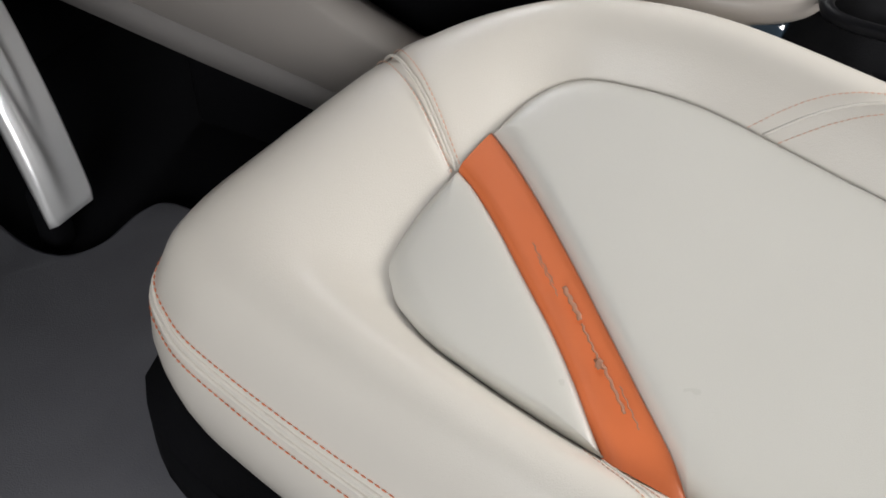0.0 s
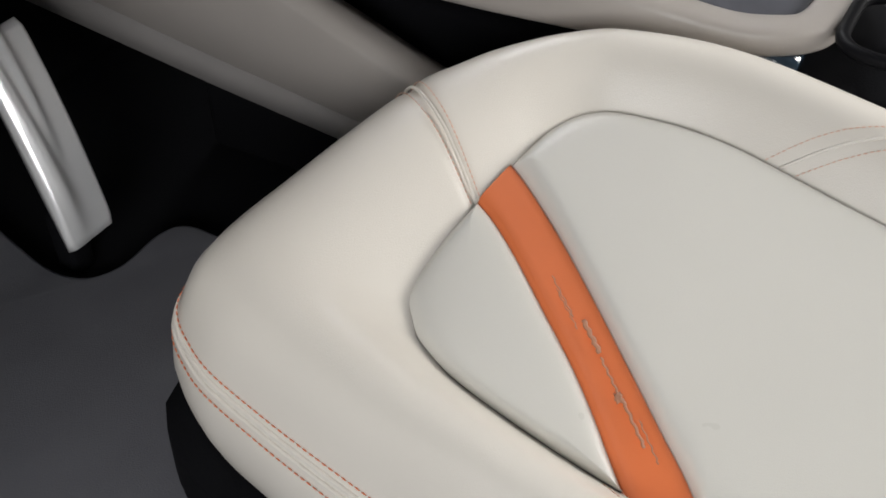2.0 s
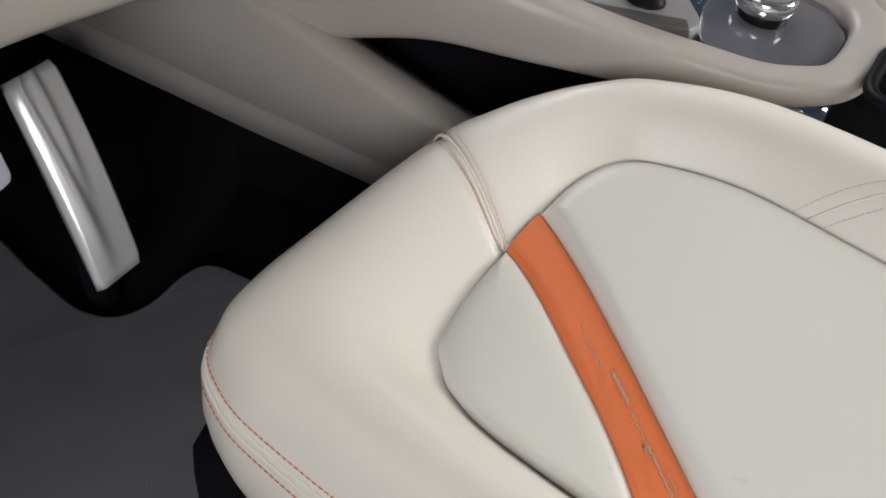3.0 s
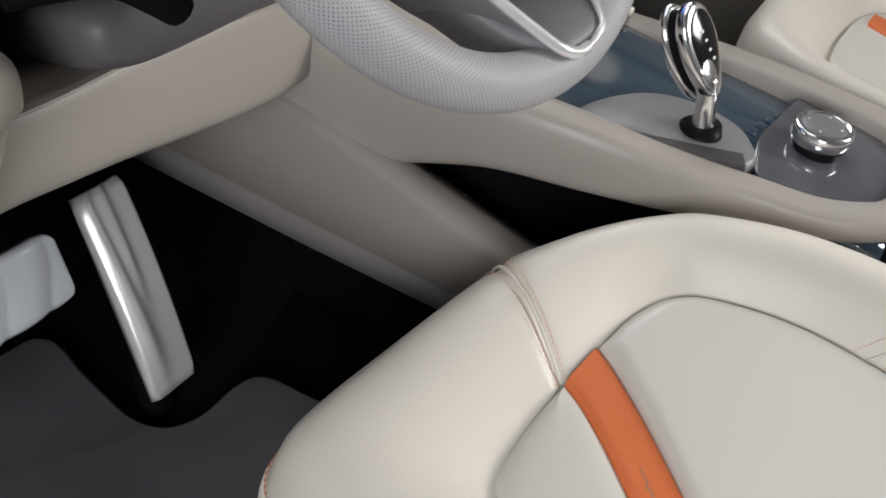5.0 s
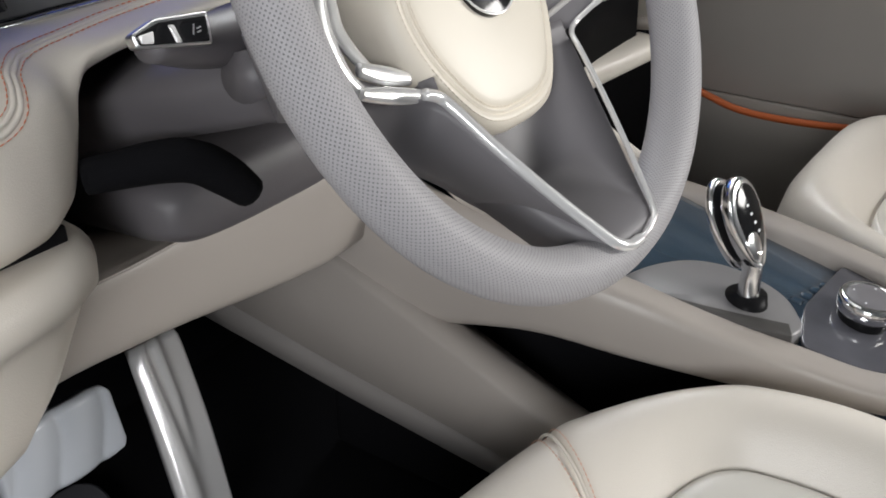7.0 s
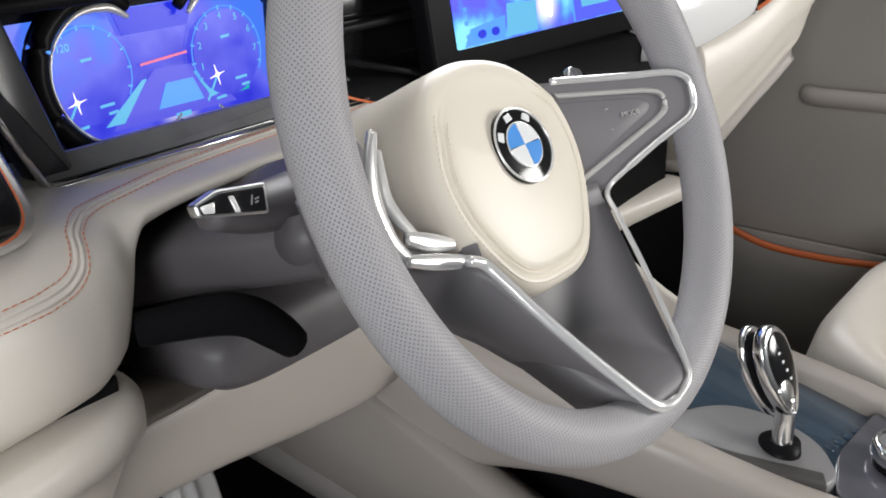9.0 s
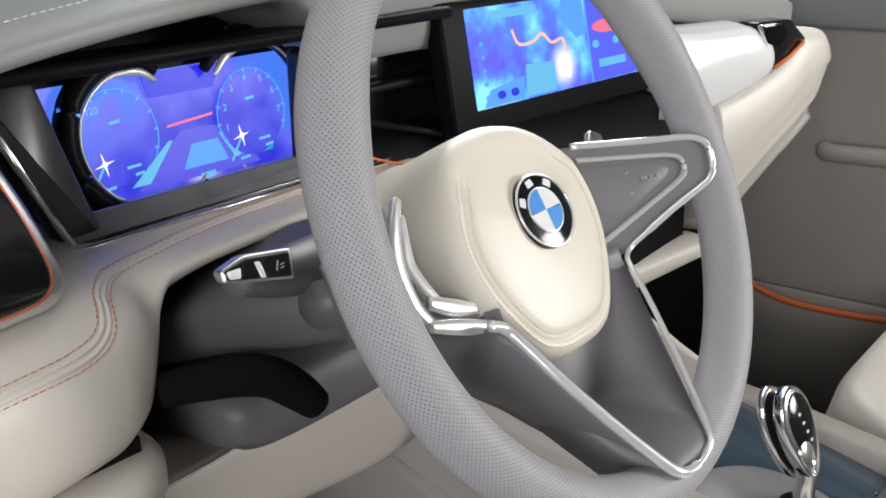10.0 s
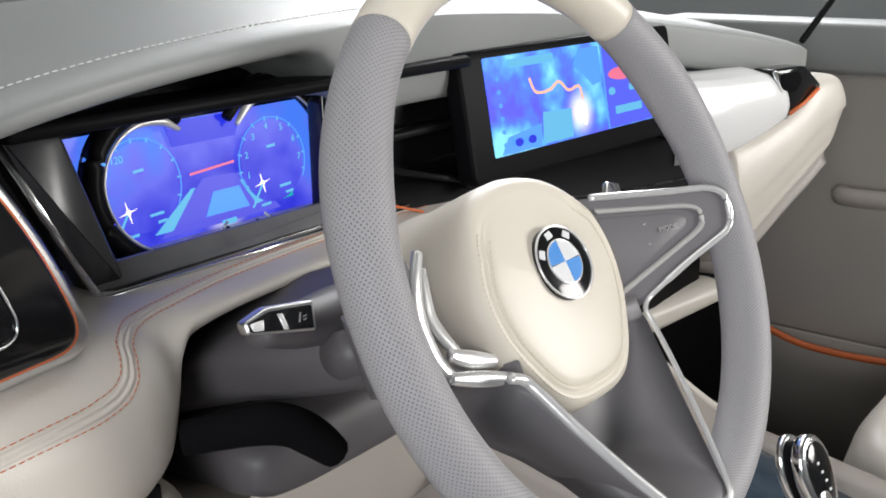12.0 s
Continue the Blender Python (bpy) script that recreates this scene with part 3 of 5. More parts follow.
        edge = [(x, y, dish(x)) for x, y in tip] + [(0.0715, -0.0560, -0.0235)] if sx > 0 else [(0.080, -0.051, -0.022), (0.070, -0.056, -0.022)]
        part("chrome_edge", tube([WHEEL @ Vector((sx * x, y, z + 0.001)) for x, y, z in cr(edge + foot, 120)], (lambda t: 0.0024 if t < 0.52 else 0.0018) if sx > 0 else 0.0034, 8), BRIGHT, wheel, "bright chrome spoke edge")
        upper = [(0.052, 0.029), (0.0767, 0.0225), (0.0981, 0.0164), (0.120, 0.0102), (0.1425, 0.0042), (0.1523, -0.0015), (0.1565, -0.0120)]
        under = [(0.052, -0.062), (0.0833, -0.0511), (0.0951, -0.0461), (0.1186, -0.0376), (0.142, -0.0307), (0.1495, -0.0273), (0.1545, -0.0205), (0.1565, -0.0130)]
        rings = []
        for x in [0.052 + 0.1045 * k / 40 for k in range(41)]:
            a, b = lerp_table(under, x)[0], lerp_table(upper, x)[0]
            rings.append([WHEEL @ Vector((sx * x, a + (b - a) * j / 8, dish(x))) for j in range(9)] + [WHEEL @ Vector((sx * x, b + (a - b) * j / 8, dish(x) - 0.012)) for j in range(9)])
        spoke = part("side_spoke", grid(rings, closed=True, caps=True), SPOKE, wheel, "dark grey side spoke", smooth=False)
        if sx < 0:
            continue
        frame_line = rounded([(0.0700, 0.0150), (0.1256, -0.0020), (0.1365, -0.0075), (0.1350, -0.0185), (0.1263, -0.0225), (0.0680, -0.0412)], [0.001, 0.004, 0.008, 0.006, 0.004, 0.001])
        part("switch_frame", tube([WHEEL @ Vector((x, y, dish(x) + 0.0008)) for x, y in frame_line[3:-3]], 0.0024, 10, flat=0.7), SATIN_GREY, spoke, "satin metal frame round the switches")
        padl = rounded([(0.0690, 0.0105), (0.1190, -0.0045), (0.1262, -0.0105), (0.1225, -0.0162), (0.0700, -0.0365)], [0.001, 0.004, 0.005, 0.004, 0.001])
        part("switch_pad", slab([(x, y, dish(x) + 0.0014) for x, y in padl], 0.004, WHEEL, 0.0008), SPOKE, spoke, "grey switch pad")
        slope = math.degrees(math.atan(0.553))
        tm = WHEEL @ Matrix.Translation((0.1107, -0.0125, dish(0.1107) + 0.0022)) @ pose(0, 0, 0, 0, -slope, -8)
        lettering("switch_lettering", "MODE", 0.0050, SATIN_GREY, tm, spoke)
        for x, y in ((0.0963, -0.0048), (0.0953, -0.0183)):
            part("switch_mark", slab([(x + a, y + d, dish(x + a) + 0.0018) for a, d in ((0, 0), (0.0018, 0), (0.0018, 0.0006), (0, 0.0006))], 0.0004, WHEEL, 0), SATIN_GREY, spoke, smooth=False)
    # bright bracket of two blades and a foot between the rim and the hub
    def blade(name, pts, width, thick, mat, label):
        line = cr([Vector(p) for p in pts], 40)
        rings = []
        for i, p in enumerate(line):
            d = (line[min(i + 1, 39)] - line[max(i - 1, 0)]).normalized()
            side = Vector((d.y, -d.x, 0)).normalized()
            w = width * (0.55 + 0.45 * math.sin(math.pi * (i + 4) / 47))
            rings.append([WHEEL @ (p + side * (w / 2 * math.cos(a)) + Vector((0, 0, thick / 2 * math.copysign(abs(math.sin(a)) ** 0.7, math.sin(a))))) for a in [2 * math.pi * k / 16 for k in range(16)]])
        return part(name, grid(rings, closed=True, caps=True), mat, wheel, label)
    blade("bracket_blade", [(-0.099, 0.0300, -0.036), (-0.1095, 0.0150, -0.035), (-0.1150, 0.0017, -0.035), (-0.1165, -0.012, -0.035), (-0.1140, -0.0275, -0.035), (-0.1070, -0.0395, -0.035)], 0.0095, 0.0045, BRIGHT, "polished outer blade of the bracket")
    blade("bracket_blade", [(-0.089, 0.0210, -0.047), (-0.0955, 0.0047, -0.045), (-0.0985, -0.0057, -0.044), (-0.0965, -0.0180, -0.042), (-0.0915, -0.0300, -0.040)], 0.0095, 0.004, BRIGHT, "polished inner blade of the bracket")
    part("bracket_plate", slab(rounded([(-0.118, 0.034), (-0.096, 0.030), (-0.096, -0.020), (-0.112, -0.034), (-0.124, -0.010)], 0.006), 0.010, WHEEL @ Matrix.Translation((0, 0, -0.0475)), 0.002), SPOKE, wheel, "grey plate behind the blades")
    blade("bracket_foot", [(-0.103, -0.0275, -0.036), (-0.088, -0.0345, -0.036), (-0.0690, -0.0415, -0.037)], 0.0105, 0.005, BRIGHT, "polished upper foot of the bracket")
    blade("bracket_foot", [(-0.111, -0.0385, -0.034), (-0.088, -0.0462, -0.034), (-0.0640, -0.0545, -0.031)], 0.0095, 0.006, BRIGHT, "polished lower foot of the bracket")
    # left flank of the lower spoke
    upper = cr([(-0.117, -0.032, -0.033), (-0.094, -0.045, -0.032), (-0.071, -0.0555, -0.026), (-0.0650, -0.066, tilt(-0.066)), (-0.0565, -0.092, tilt(-0.092)), (-0.0435, -0.124, tilt(-0.124)), (-0.0285, -0.155, tilt(-0.155)), (-0.021, -0.165, tilt(-0.165))], 40)
    lower = cr([(-0.120, -0.046, -0.050), (-0.101, -0.064, -0.050), (-0.085, -0.082, -0.050), (-0.075, -0.091, -0.050), (-0.060, -0.103, -0.050), (-0.040, -0.122, -0.050), (-0.019, -0.143, -0.046), (-0.005, -0.158, -0.036)], 40)
    rings = []
    for a, b in zip(upper, lower):
        ring = [WHEEL @ (a.lerp(b, t / 8) - Vector((0, 0, 0.002))) for t in range(9)]
        rings.append(ring + [WHEEL @ (b.lerp(a, t / 8) + Vector((0.006, 0.004, -0.004))) for t in range(9)])
    part("spoke_flank", grid(rings, closed=True, caps=True), SPOKE, wheel, "dark grey flank of the lower spoke")
    rings = []
    for f in range(25):
        y = -0.045 - (0.1700 - 0.045) * f / 24
        w = 0.066 - 0.041 * max(0, (-0.060 - y)) / 0.102
        w = w if y > -0.162 else w * math.sqrt(max(0.05, 1 - ((-0.162 - y) / 0.0083) ** 2))
        ring = []
        for j in range(17):
            x = -w + 2 * w * j / 16
            # a hollow runs down the middle
            fade = min(1, max(0, (0.160 + y) / 0.040))
            hollow = (tilt(y) + 0.042) * max(0, 1 - (x / w) ** 2) ** 0.4 * fade * fade * (3 - 2 * fade)
            ring.append(WHEEL @ Vector((x, y, tilt(y) - 0.001 - hollow)))
        back = [WHEEL @ Vector((x, y, min(tilt(y) - 0.012, -0.050 + 0.5 * max(0, -0.12 - y)))) for x in [w - 2 * w * j / 16 for j in range(17)]]
        rings.append(ring + back)
    part("lower_spoke", grid(rings, closed=True, caps=True), SPOKE, wheel, "grey lower spoke plate")
    # paddle behind the right spoke
    part("paddle", slab(rounded([(0.118, 0.031), (0.130, 0.027), (0.131, 0.016), (0.108, 0.018)], 0.003), 0.006, WHEEL @ Matrix.Translation((0, 0, -0.045)), 0.0015), CHROME, wheel, "chrome paddle behind the spoke")
    return wheel


steering_wheel()


# ---- steering column ----
def column():
    col = empty("steering_column", "grey plastic steering column shroud with stalks", "steering column")

    def body(name, secs, label, power=0.5):
        rings = []
        for y, w, zc, h, cx in secs:
            rings.append([(cx + w * math.copysign(abs(math.cos(a)) ** power, math.cos(a)), y, zc + h * math.copysign(abs(math.sin(a)) ** power, math.sin(a))) for a in [2 * math.pi * k / 48 for k in range(48)]])
        part(name, grid(rings, closed=True, caps=True), GREY, col, label)
    body("front_cap", ((0.060, 0.050, 0.664, 0.036, 0), (0.066, 0.068, 0.660, 0.042, 0), (0.085, 0.076, 0.652, 0.044, 0), (0.108, 0.080, 0.642, 0.042, 0), (0.112, 0.072, 0.640, 0.038, 0)), "grey front cap")
    rings = []
    for y, w, dz in ((0.114, 0.58, 0.006), (0.118, 0.64, 0.008), (0.135, 0.70, 0.006), (0.17, 0.76, -0.004), (0.20, 0.80, -0.012), (0.36, 0.82, -0.074)):
        half = [(0.0, 0.664), (0.02, 0.662), (0.055, 0.653), (0.092, 0.643), (0.112, 0.637), (0.131, 0.628), (0.132, 0.618), (0.126, 0.600), (0.114, 0.592), (0.06, 0.588)]
        loop = half + [(0, 0.587)] + [(-x, z) for x, z in half[:0:-1]]
        rings.append([Vector((x * w, y, 0.62 + (z - 0.62) * (0.9 if y < 0.13 else 1) + dz)) for x, z in loop])
    part("shroud", grid(rings, closed=True, caps=True), GREY, col)
    body("lower_shroud", ((0.188, 0.090, 0.524, 0.018, 0.004), (0.196, 0.102, 0.526, 0.026, 0.004), (0.225, 0.106, 0.524, 0.032, 0.006), (0.35, 0.10, 0.512, 0.04, 0.01)), "grey lower column cover", 0.6)
    st = Matrix(((0.899, 0.131, -0.419, -0.160), (-0.439, 0.269, -0.857, 0.085), (0, 0.954, 0.299, 0.684), (0, 0, 0, 1)))
    part("stalk", slab(rounded([(-0.0222, 0.0010), (-0.0206, -0.0058), (0.0166, -0.0089), (0.0169, 0.0072), (-0.0092, 0.0073)], 0.002), 0.016, st, 0.0015), SATIN, col, "satin metal switch stalk")
    part("stalk_switch", slab(rounded([(-0.0200, 0.0004), (-0.0188, -0.0044), (0.0150, -0.0072), (0.0152, 0.0052), (-0.0080, 0.0052)], 0.0014), 0.002, st @ Matrix.Translation((0, 0, 0.0012)), 0.0005), PIANO, col, "black gloss switch face")
    part("stalk_button", slab(rounded([(-0.0190, 0.0000), (-0.0176, -0.0040), (-0.0118, -0.0044), (-0.0112, 0.0014)], 0.001), 0.002, st @ Matrix.Translation((0, 0, 0.0022)), 0.0006), PEDAL, col, "bright push button")
    part("stalk_button", slab(rounded([(-0.0040, 0.0032), (-0.0010, 0.0030), (0.0016, -0.0058), (-0.0014, -0.0056)], 0.0006), 0.002, st @ Matrix.Translation((0, 0, 0.0022)), 0.0006), PEDAL, col, "bright rocker edge")
    for a, b in (((0.0075, -0.003), (0.0085, 0.002)), ((0.0095, -0.0005), (0.0118, 0.0003)), ((0.0095, -0.0022), (0.0115, -0.0015))):
        part("stalk_mark", strip(band([a, b], 0.0007), st, 0.0016), SATIN, col, smooth=False)
    part("stalk_arm", tube(cr([(-0.168, 0.098, 0.676), (-0.135, 0.104, 0.668), (-0.09, 0.115, 0.66)], 12), lambda t: 0.009 + 0.010 * t, 14, flat=0.9), GREY, col, "grey stalk arm")
    part("stalk_wheel", tube([(-0.118, 0.088, 0.648), (-0.095, 0.092, 0.646)], 0.014, 16), GREY, col, "grey round stalk end")
    path = cr([(-0.150, 0.195, 0.578), (-0.118, 0.166, 0.583), (-0.098, 0.156, 0.578), (-0.080, 0.150, 0.563), (-0.068, 0.147, 0.550)], 16)
    part("adjusting_lever", tube(path, lambda t: 0.0125 + 0.0035 * math.sin(t * 3), 12, flat=0.85), VOID, col, "black column adjusting lever")

column()


# ---- dashboard ----
def dash_pad():
    """Upper dashboard, swept across the car."""
    table = [(-0.46, 0.185, 0.757), (-0.30, 0.195, 0.777), (-0.19, 0.215, 0.792), (-0.10, 0.225, 0.801), (0.00, 0.235, 0.807), (0.10, 0.250, 0.809), (0.25, 0.275, 0.803), (0.45, 0.275, 0.790), (0.65, 0.235, 0.762), (0.80, 0.190, 0.735), (0.86, 0.185, 0.722), (0.875, 0.195, 0.715)]
    rings = []
    xs = [-0.46 + 1.335 * k / 70 for k in range(71)]
    for x in xs:
        y, z = lerp_table(table, x)
        under = 0.054 * min(1, max(0, (x - 0.03) / 0.08)) * (1 - 0.45 * min(1, max(0, (x - 0.30) / 0.15)))
        sec = [(y + 0.060, z + 0.016), (y + 0.020, z + 0.010), (y + 0.004, z + 0.004), (y, z - 0.003), (y + 0.005, z - 0.010 - under), (y + 0.03, z - 0.014 - under), (y + 0.10, z - 0.016 - under), (0.62, 0.70), (0.70, 0.76), (0.62, z + 0.010), (y + 0.16, z + 0.026)]
        rings.append([Vector((x, p.x, p.y)) for p in cr([Vector((a, b)) for a, b in sec], 44, closed=True)])
    pad = empty("dashboard", "pale grey leather upper dashboard with white stitching", "dashboard")
    bm = grid(rings, closed=True, caps=True)
    lay = surface(bm)
    part("upper_pad", bm, PAD_GREY, pad)
    line = [lay((x, lerp_table(table, x)[0] + 0.020, lerp_table(table, x)[1] + 0.02), 0.0006) for x in [-0.44 + 1.0 * k / 160 for k in range(161)]]
    part("stitching", stitches(line, 0.0042, 0.0020, 0.0006), WHITE_THREAD, pad, "white stitching along the pad")
    return pad


dash = dash_pad()


def dash_body():
    """Cream lower dashboard: a deep end beside the door that narrows to a ledge under the dials."""
    # x, front, top, bottom, how far the front stands out
    table = [(-0.46, 0.150, 0.650, 0.545), (-0.26, 0.165, 0.652, 0.545), (-0.185, 0.178, 0.652, 0.545), (-0.158, 0.190, 0.652, 0.552), (-0.146, 0.200, 0.652, 0.575), (-0.132, 0.212, 0.652, 0.608), (-0.112, 0.222, 0.652, 0.622), (-0.06, 0.228, 0.652, 0.628), (0.06, 0.236, 0.652, 0.630), (0.22, 0.245, 0.648, 0.622), (0.32, 0.25, 0.64, 0.61)]
    rings = []
    xs = [-0.46, -0.40, -0.34, -0.30, -0.26, -0.23, -0.21] + [-0.20 + 0.10 * k / 24 for k in range(25)] + [-0.09 + 0.41 * k / 20 for k in range(21)]
    for x in xs:
        y, t, b = lerp_table(table, x)
        h = t - b
        deep = min(1, max(0, (h - 0.03) / 0.06))
        sec = [(y + 0.10, t + 0.004), (y + 0.055, t - 0.001), (y + 0.024, t - 0.006 - 0.006 * deep), (y + 0.006, t - h * 0.35 * (1 - deep) - 0.026 * deep), (y, (t + b) / 2 * (1 - deep) + (t - 0.050) * deep), (y + 0.003, b + h * 0.25), (y + 0.012, b + min(0.01, h * 0.12)), (y + 0.03, b), (y + 0.09, b), (0.34, b + 0.004), (0.36, (t + b) / 2), (0.35, t)]
        rings.append([Vector((x, p.x, p.y)) for p in cr([Vector(q) for q in sec], 48, closed=True)])
    body = empty("dashboard_ledge", "cream leather dashboard ledge with orange double stitching", "dashboard")
    bm = grid(rings, closed=True, caps=True)
    lay = surface(bm)
    part("ledge", bm, CREAM, body)
    mid = cr([(0.30, 0.285, 0.65), (0.10, 0.272, 0.655), (-0.04, 0.260, 0.656), (-0.11, 0.246, 0.656), (-0.146, 0.232, 0.656), (-0.168, 0.214, 0.650), (-0.178, 0.200, 0.640), (-0.190, 0.188, 0.630), (-0.212, 0.180, 0.625), (-0.262, 0.170, 0.626), (-0.34, 0.16, 0.626), (-0.44, 0.15, 0.622)], 150)
    for off, kind in ((-0.0055, "s"), (0.0055, "s"), (-0.002, "p"), (0.002, "p")):
        line = []
        for i, p in enumerate(mid):
            d = (mid[min(i + 1, 149)] - mid[max(i - 1, 0)]).normalized()
            q = lay(p)
            nn = (lay(p, 1.0) - q).normalized()
            line.append(lay(p + d.cross(nn) * off, 0.0005 if kind == "s" else -0.0008))
        if kind == "s":
            part("stitching", stitches(line, 0.0042, 0.0014, 0.00045), ORANGE_THREAD, body, "orange stitching")
        else:
            part("piping", tube(line, 0.0018, 8), CREAM, body)
    # lower block under the shadow gap
    rings = []
    for x, y, t, b in ((-0.46, 0.150, 0.5415, 0.40), (-0.26, 0.160, 0.5415, 0.41), (-0.19, 0.172, 0.5415, 0.42), (-0.160, 0.188, 0.5425, 0.43), (-0.148, 0.205, 0.5405, 0.44), (-0.142, 0.225, 0.528, 0.45)):
        sec = [(0.34, t), (y + 0.03, t), (y + 0.004, t - 0.004), (y - 0.003, t - 0.014), (y - 0.001, t - 0.028), (y + 0.010, t - 0.040), (y + 0.014, t - 0.060), (y + 0.022, b + 0.012), (y + 0.045, b), (0.34, b)]
        rings.append([Vector((x - 0.045 * max(0, x + 0.40) / 0.26 * min(1, max(0, t - 0.032 - p.y) / 0.09), p.x, p.y)) for p in cr([Vector(q) for q in sec], 36, closed=True)])
    part("lower_block", grid(rings, closed=True, caps=True), CREAM, body, "cream leather block beneath a dark gap")
    part("gap_filler", box(-0.45, -0.165, 0.20, 0.33, 0.530, 0.552, 0.002), BLACK, body)
    return body


dash_body()


def knee_beam():
    """Curved beam under the column, from the door side to the console."""
    table = [(-0.46, 0.215, 0.500, 0.425), (-0.18, 0.222, 0.494, 0.428), (-0.10, 0.232, 0.486, 0.416), (-0.03, 0.238, 0.483, 0.404), (0.03, 0.238, 0.480, 0.395), (0.10, 0.240, 0.474, 0.386), (0.16, 0.250, 0.465, 0.380), (0.24, 0.27, 0.45, 0.37)]
    rings = []
    for k in range(50):
        x = -0.46 + 0.70 * k / 49
        y, t, b = lerp_table(table, x)
        sec = [(y + 0.024, t - 0.001), (y + 0.006, t), (y + 0.000, t - 0.005), (y + 0.001, (t + b) / 2), (y + 0.004, b + 0.014), (y + 0.010, b + 0.003), (y + 0.024, b), (y + 0.08, b + 0.004), (y + 0.10, (t + b) / 2), (y + 0.08, t)]
        rings.append([Vector((x, p.x, p.y)) for p in cr([Vector(q) for q in sec], 32, closed=True)])
    knee = tagged(empty("knee_panel"), "warm grey leather knee panel beneath the steering column", "knee panel")
    part("panel", grid(rings, closed=True, caps=True), KNEE, knee)
    seam = [r[5] + Vector((0, -0.0006, 0)) for r in rings[2:-3]]
    part("top_seam", tube(seam, 0.0012, 6), KNEE, knee)


knee_beam()


# near-black panels added for the shade behind the column and in the passenger footwell
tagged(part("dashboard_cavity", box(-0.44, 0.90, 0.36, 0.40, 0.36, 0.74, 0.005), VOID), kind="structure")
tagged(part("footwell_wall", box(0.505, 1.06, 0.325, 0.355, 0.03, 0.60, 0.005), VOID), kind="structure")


def side_vent():
    vent = empty("side_air_vent", "black gloss air vent with orange and satin border", "air vent")
    m = pose(-0.276, 0.203, 0.716, 82, 0, 6)
    out = rounded([(-0.13, -0.066), (0.072, -0.060), (0.054, 0.000), (0.022, 0.060), (-0.13, 0.060)], [0.004, 0.024, 0.03, 0.01, 0.004], 8)

    def grown(g):
        c = Vector((-0.03, 0.0))
        return [tuple(c + (Vector(p) - c) * (1 + g / 0.09)) for p in out]
    part("surround", slab(grown(0.010), 0.03, m @ Matrix.Translation((0, 0, 0.000)), 0.004), SATIN, vent, "satin metal surround")
    part("accent_ring", slab(grown(0.0015), 0.02, m @ Matrix.Translation((0, 0, 0.004)), 0.003), ORANGE, vent, "orange accent ring")
    part("face", slab(grown(-0.002), 0.02, m @ Matrix.Translation((0, 0, 0.007)), 0.003), PIANO, vent, "black gloss face")
    part("inner_ring", tube([m @ Vector((p[0] * 0.72 - 0.02, p[1] * 0.72, 0.008)) for p in out], 0.0008, 6, closed=True), SATIN, vent)


side_vent()


# ---- instrument cluster ----
CLUSTER = pose(0.0, 0.340, 0.703, 84, 0, 0)


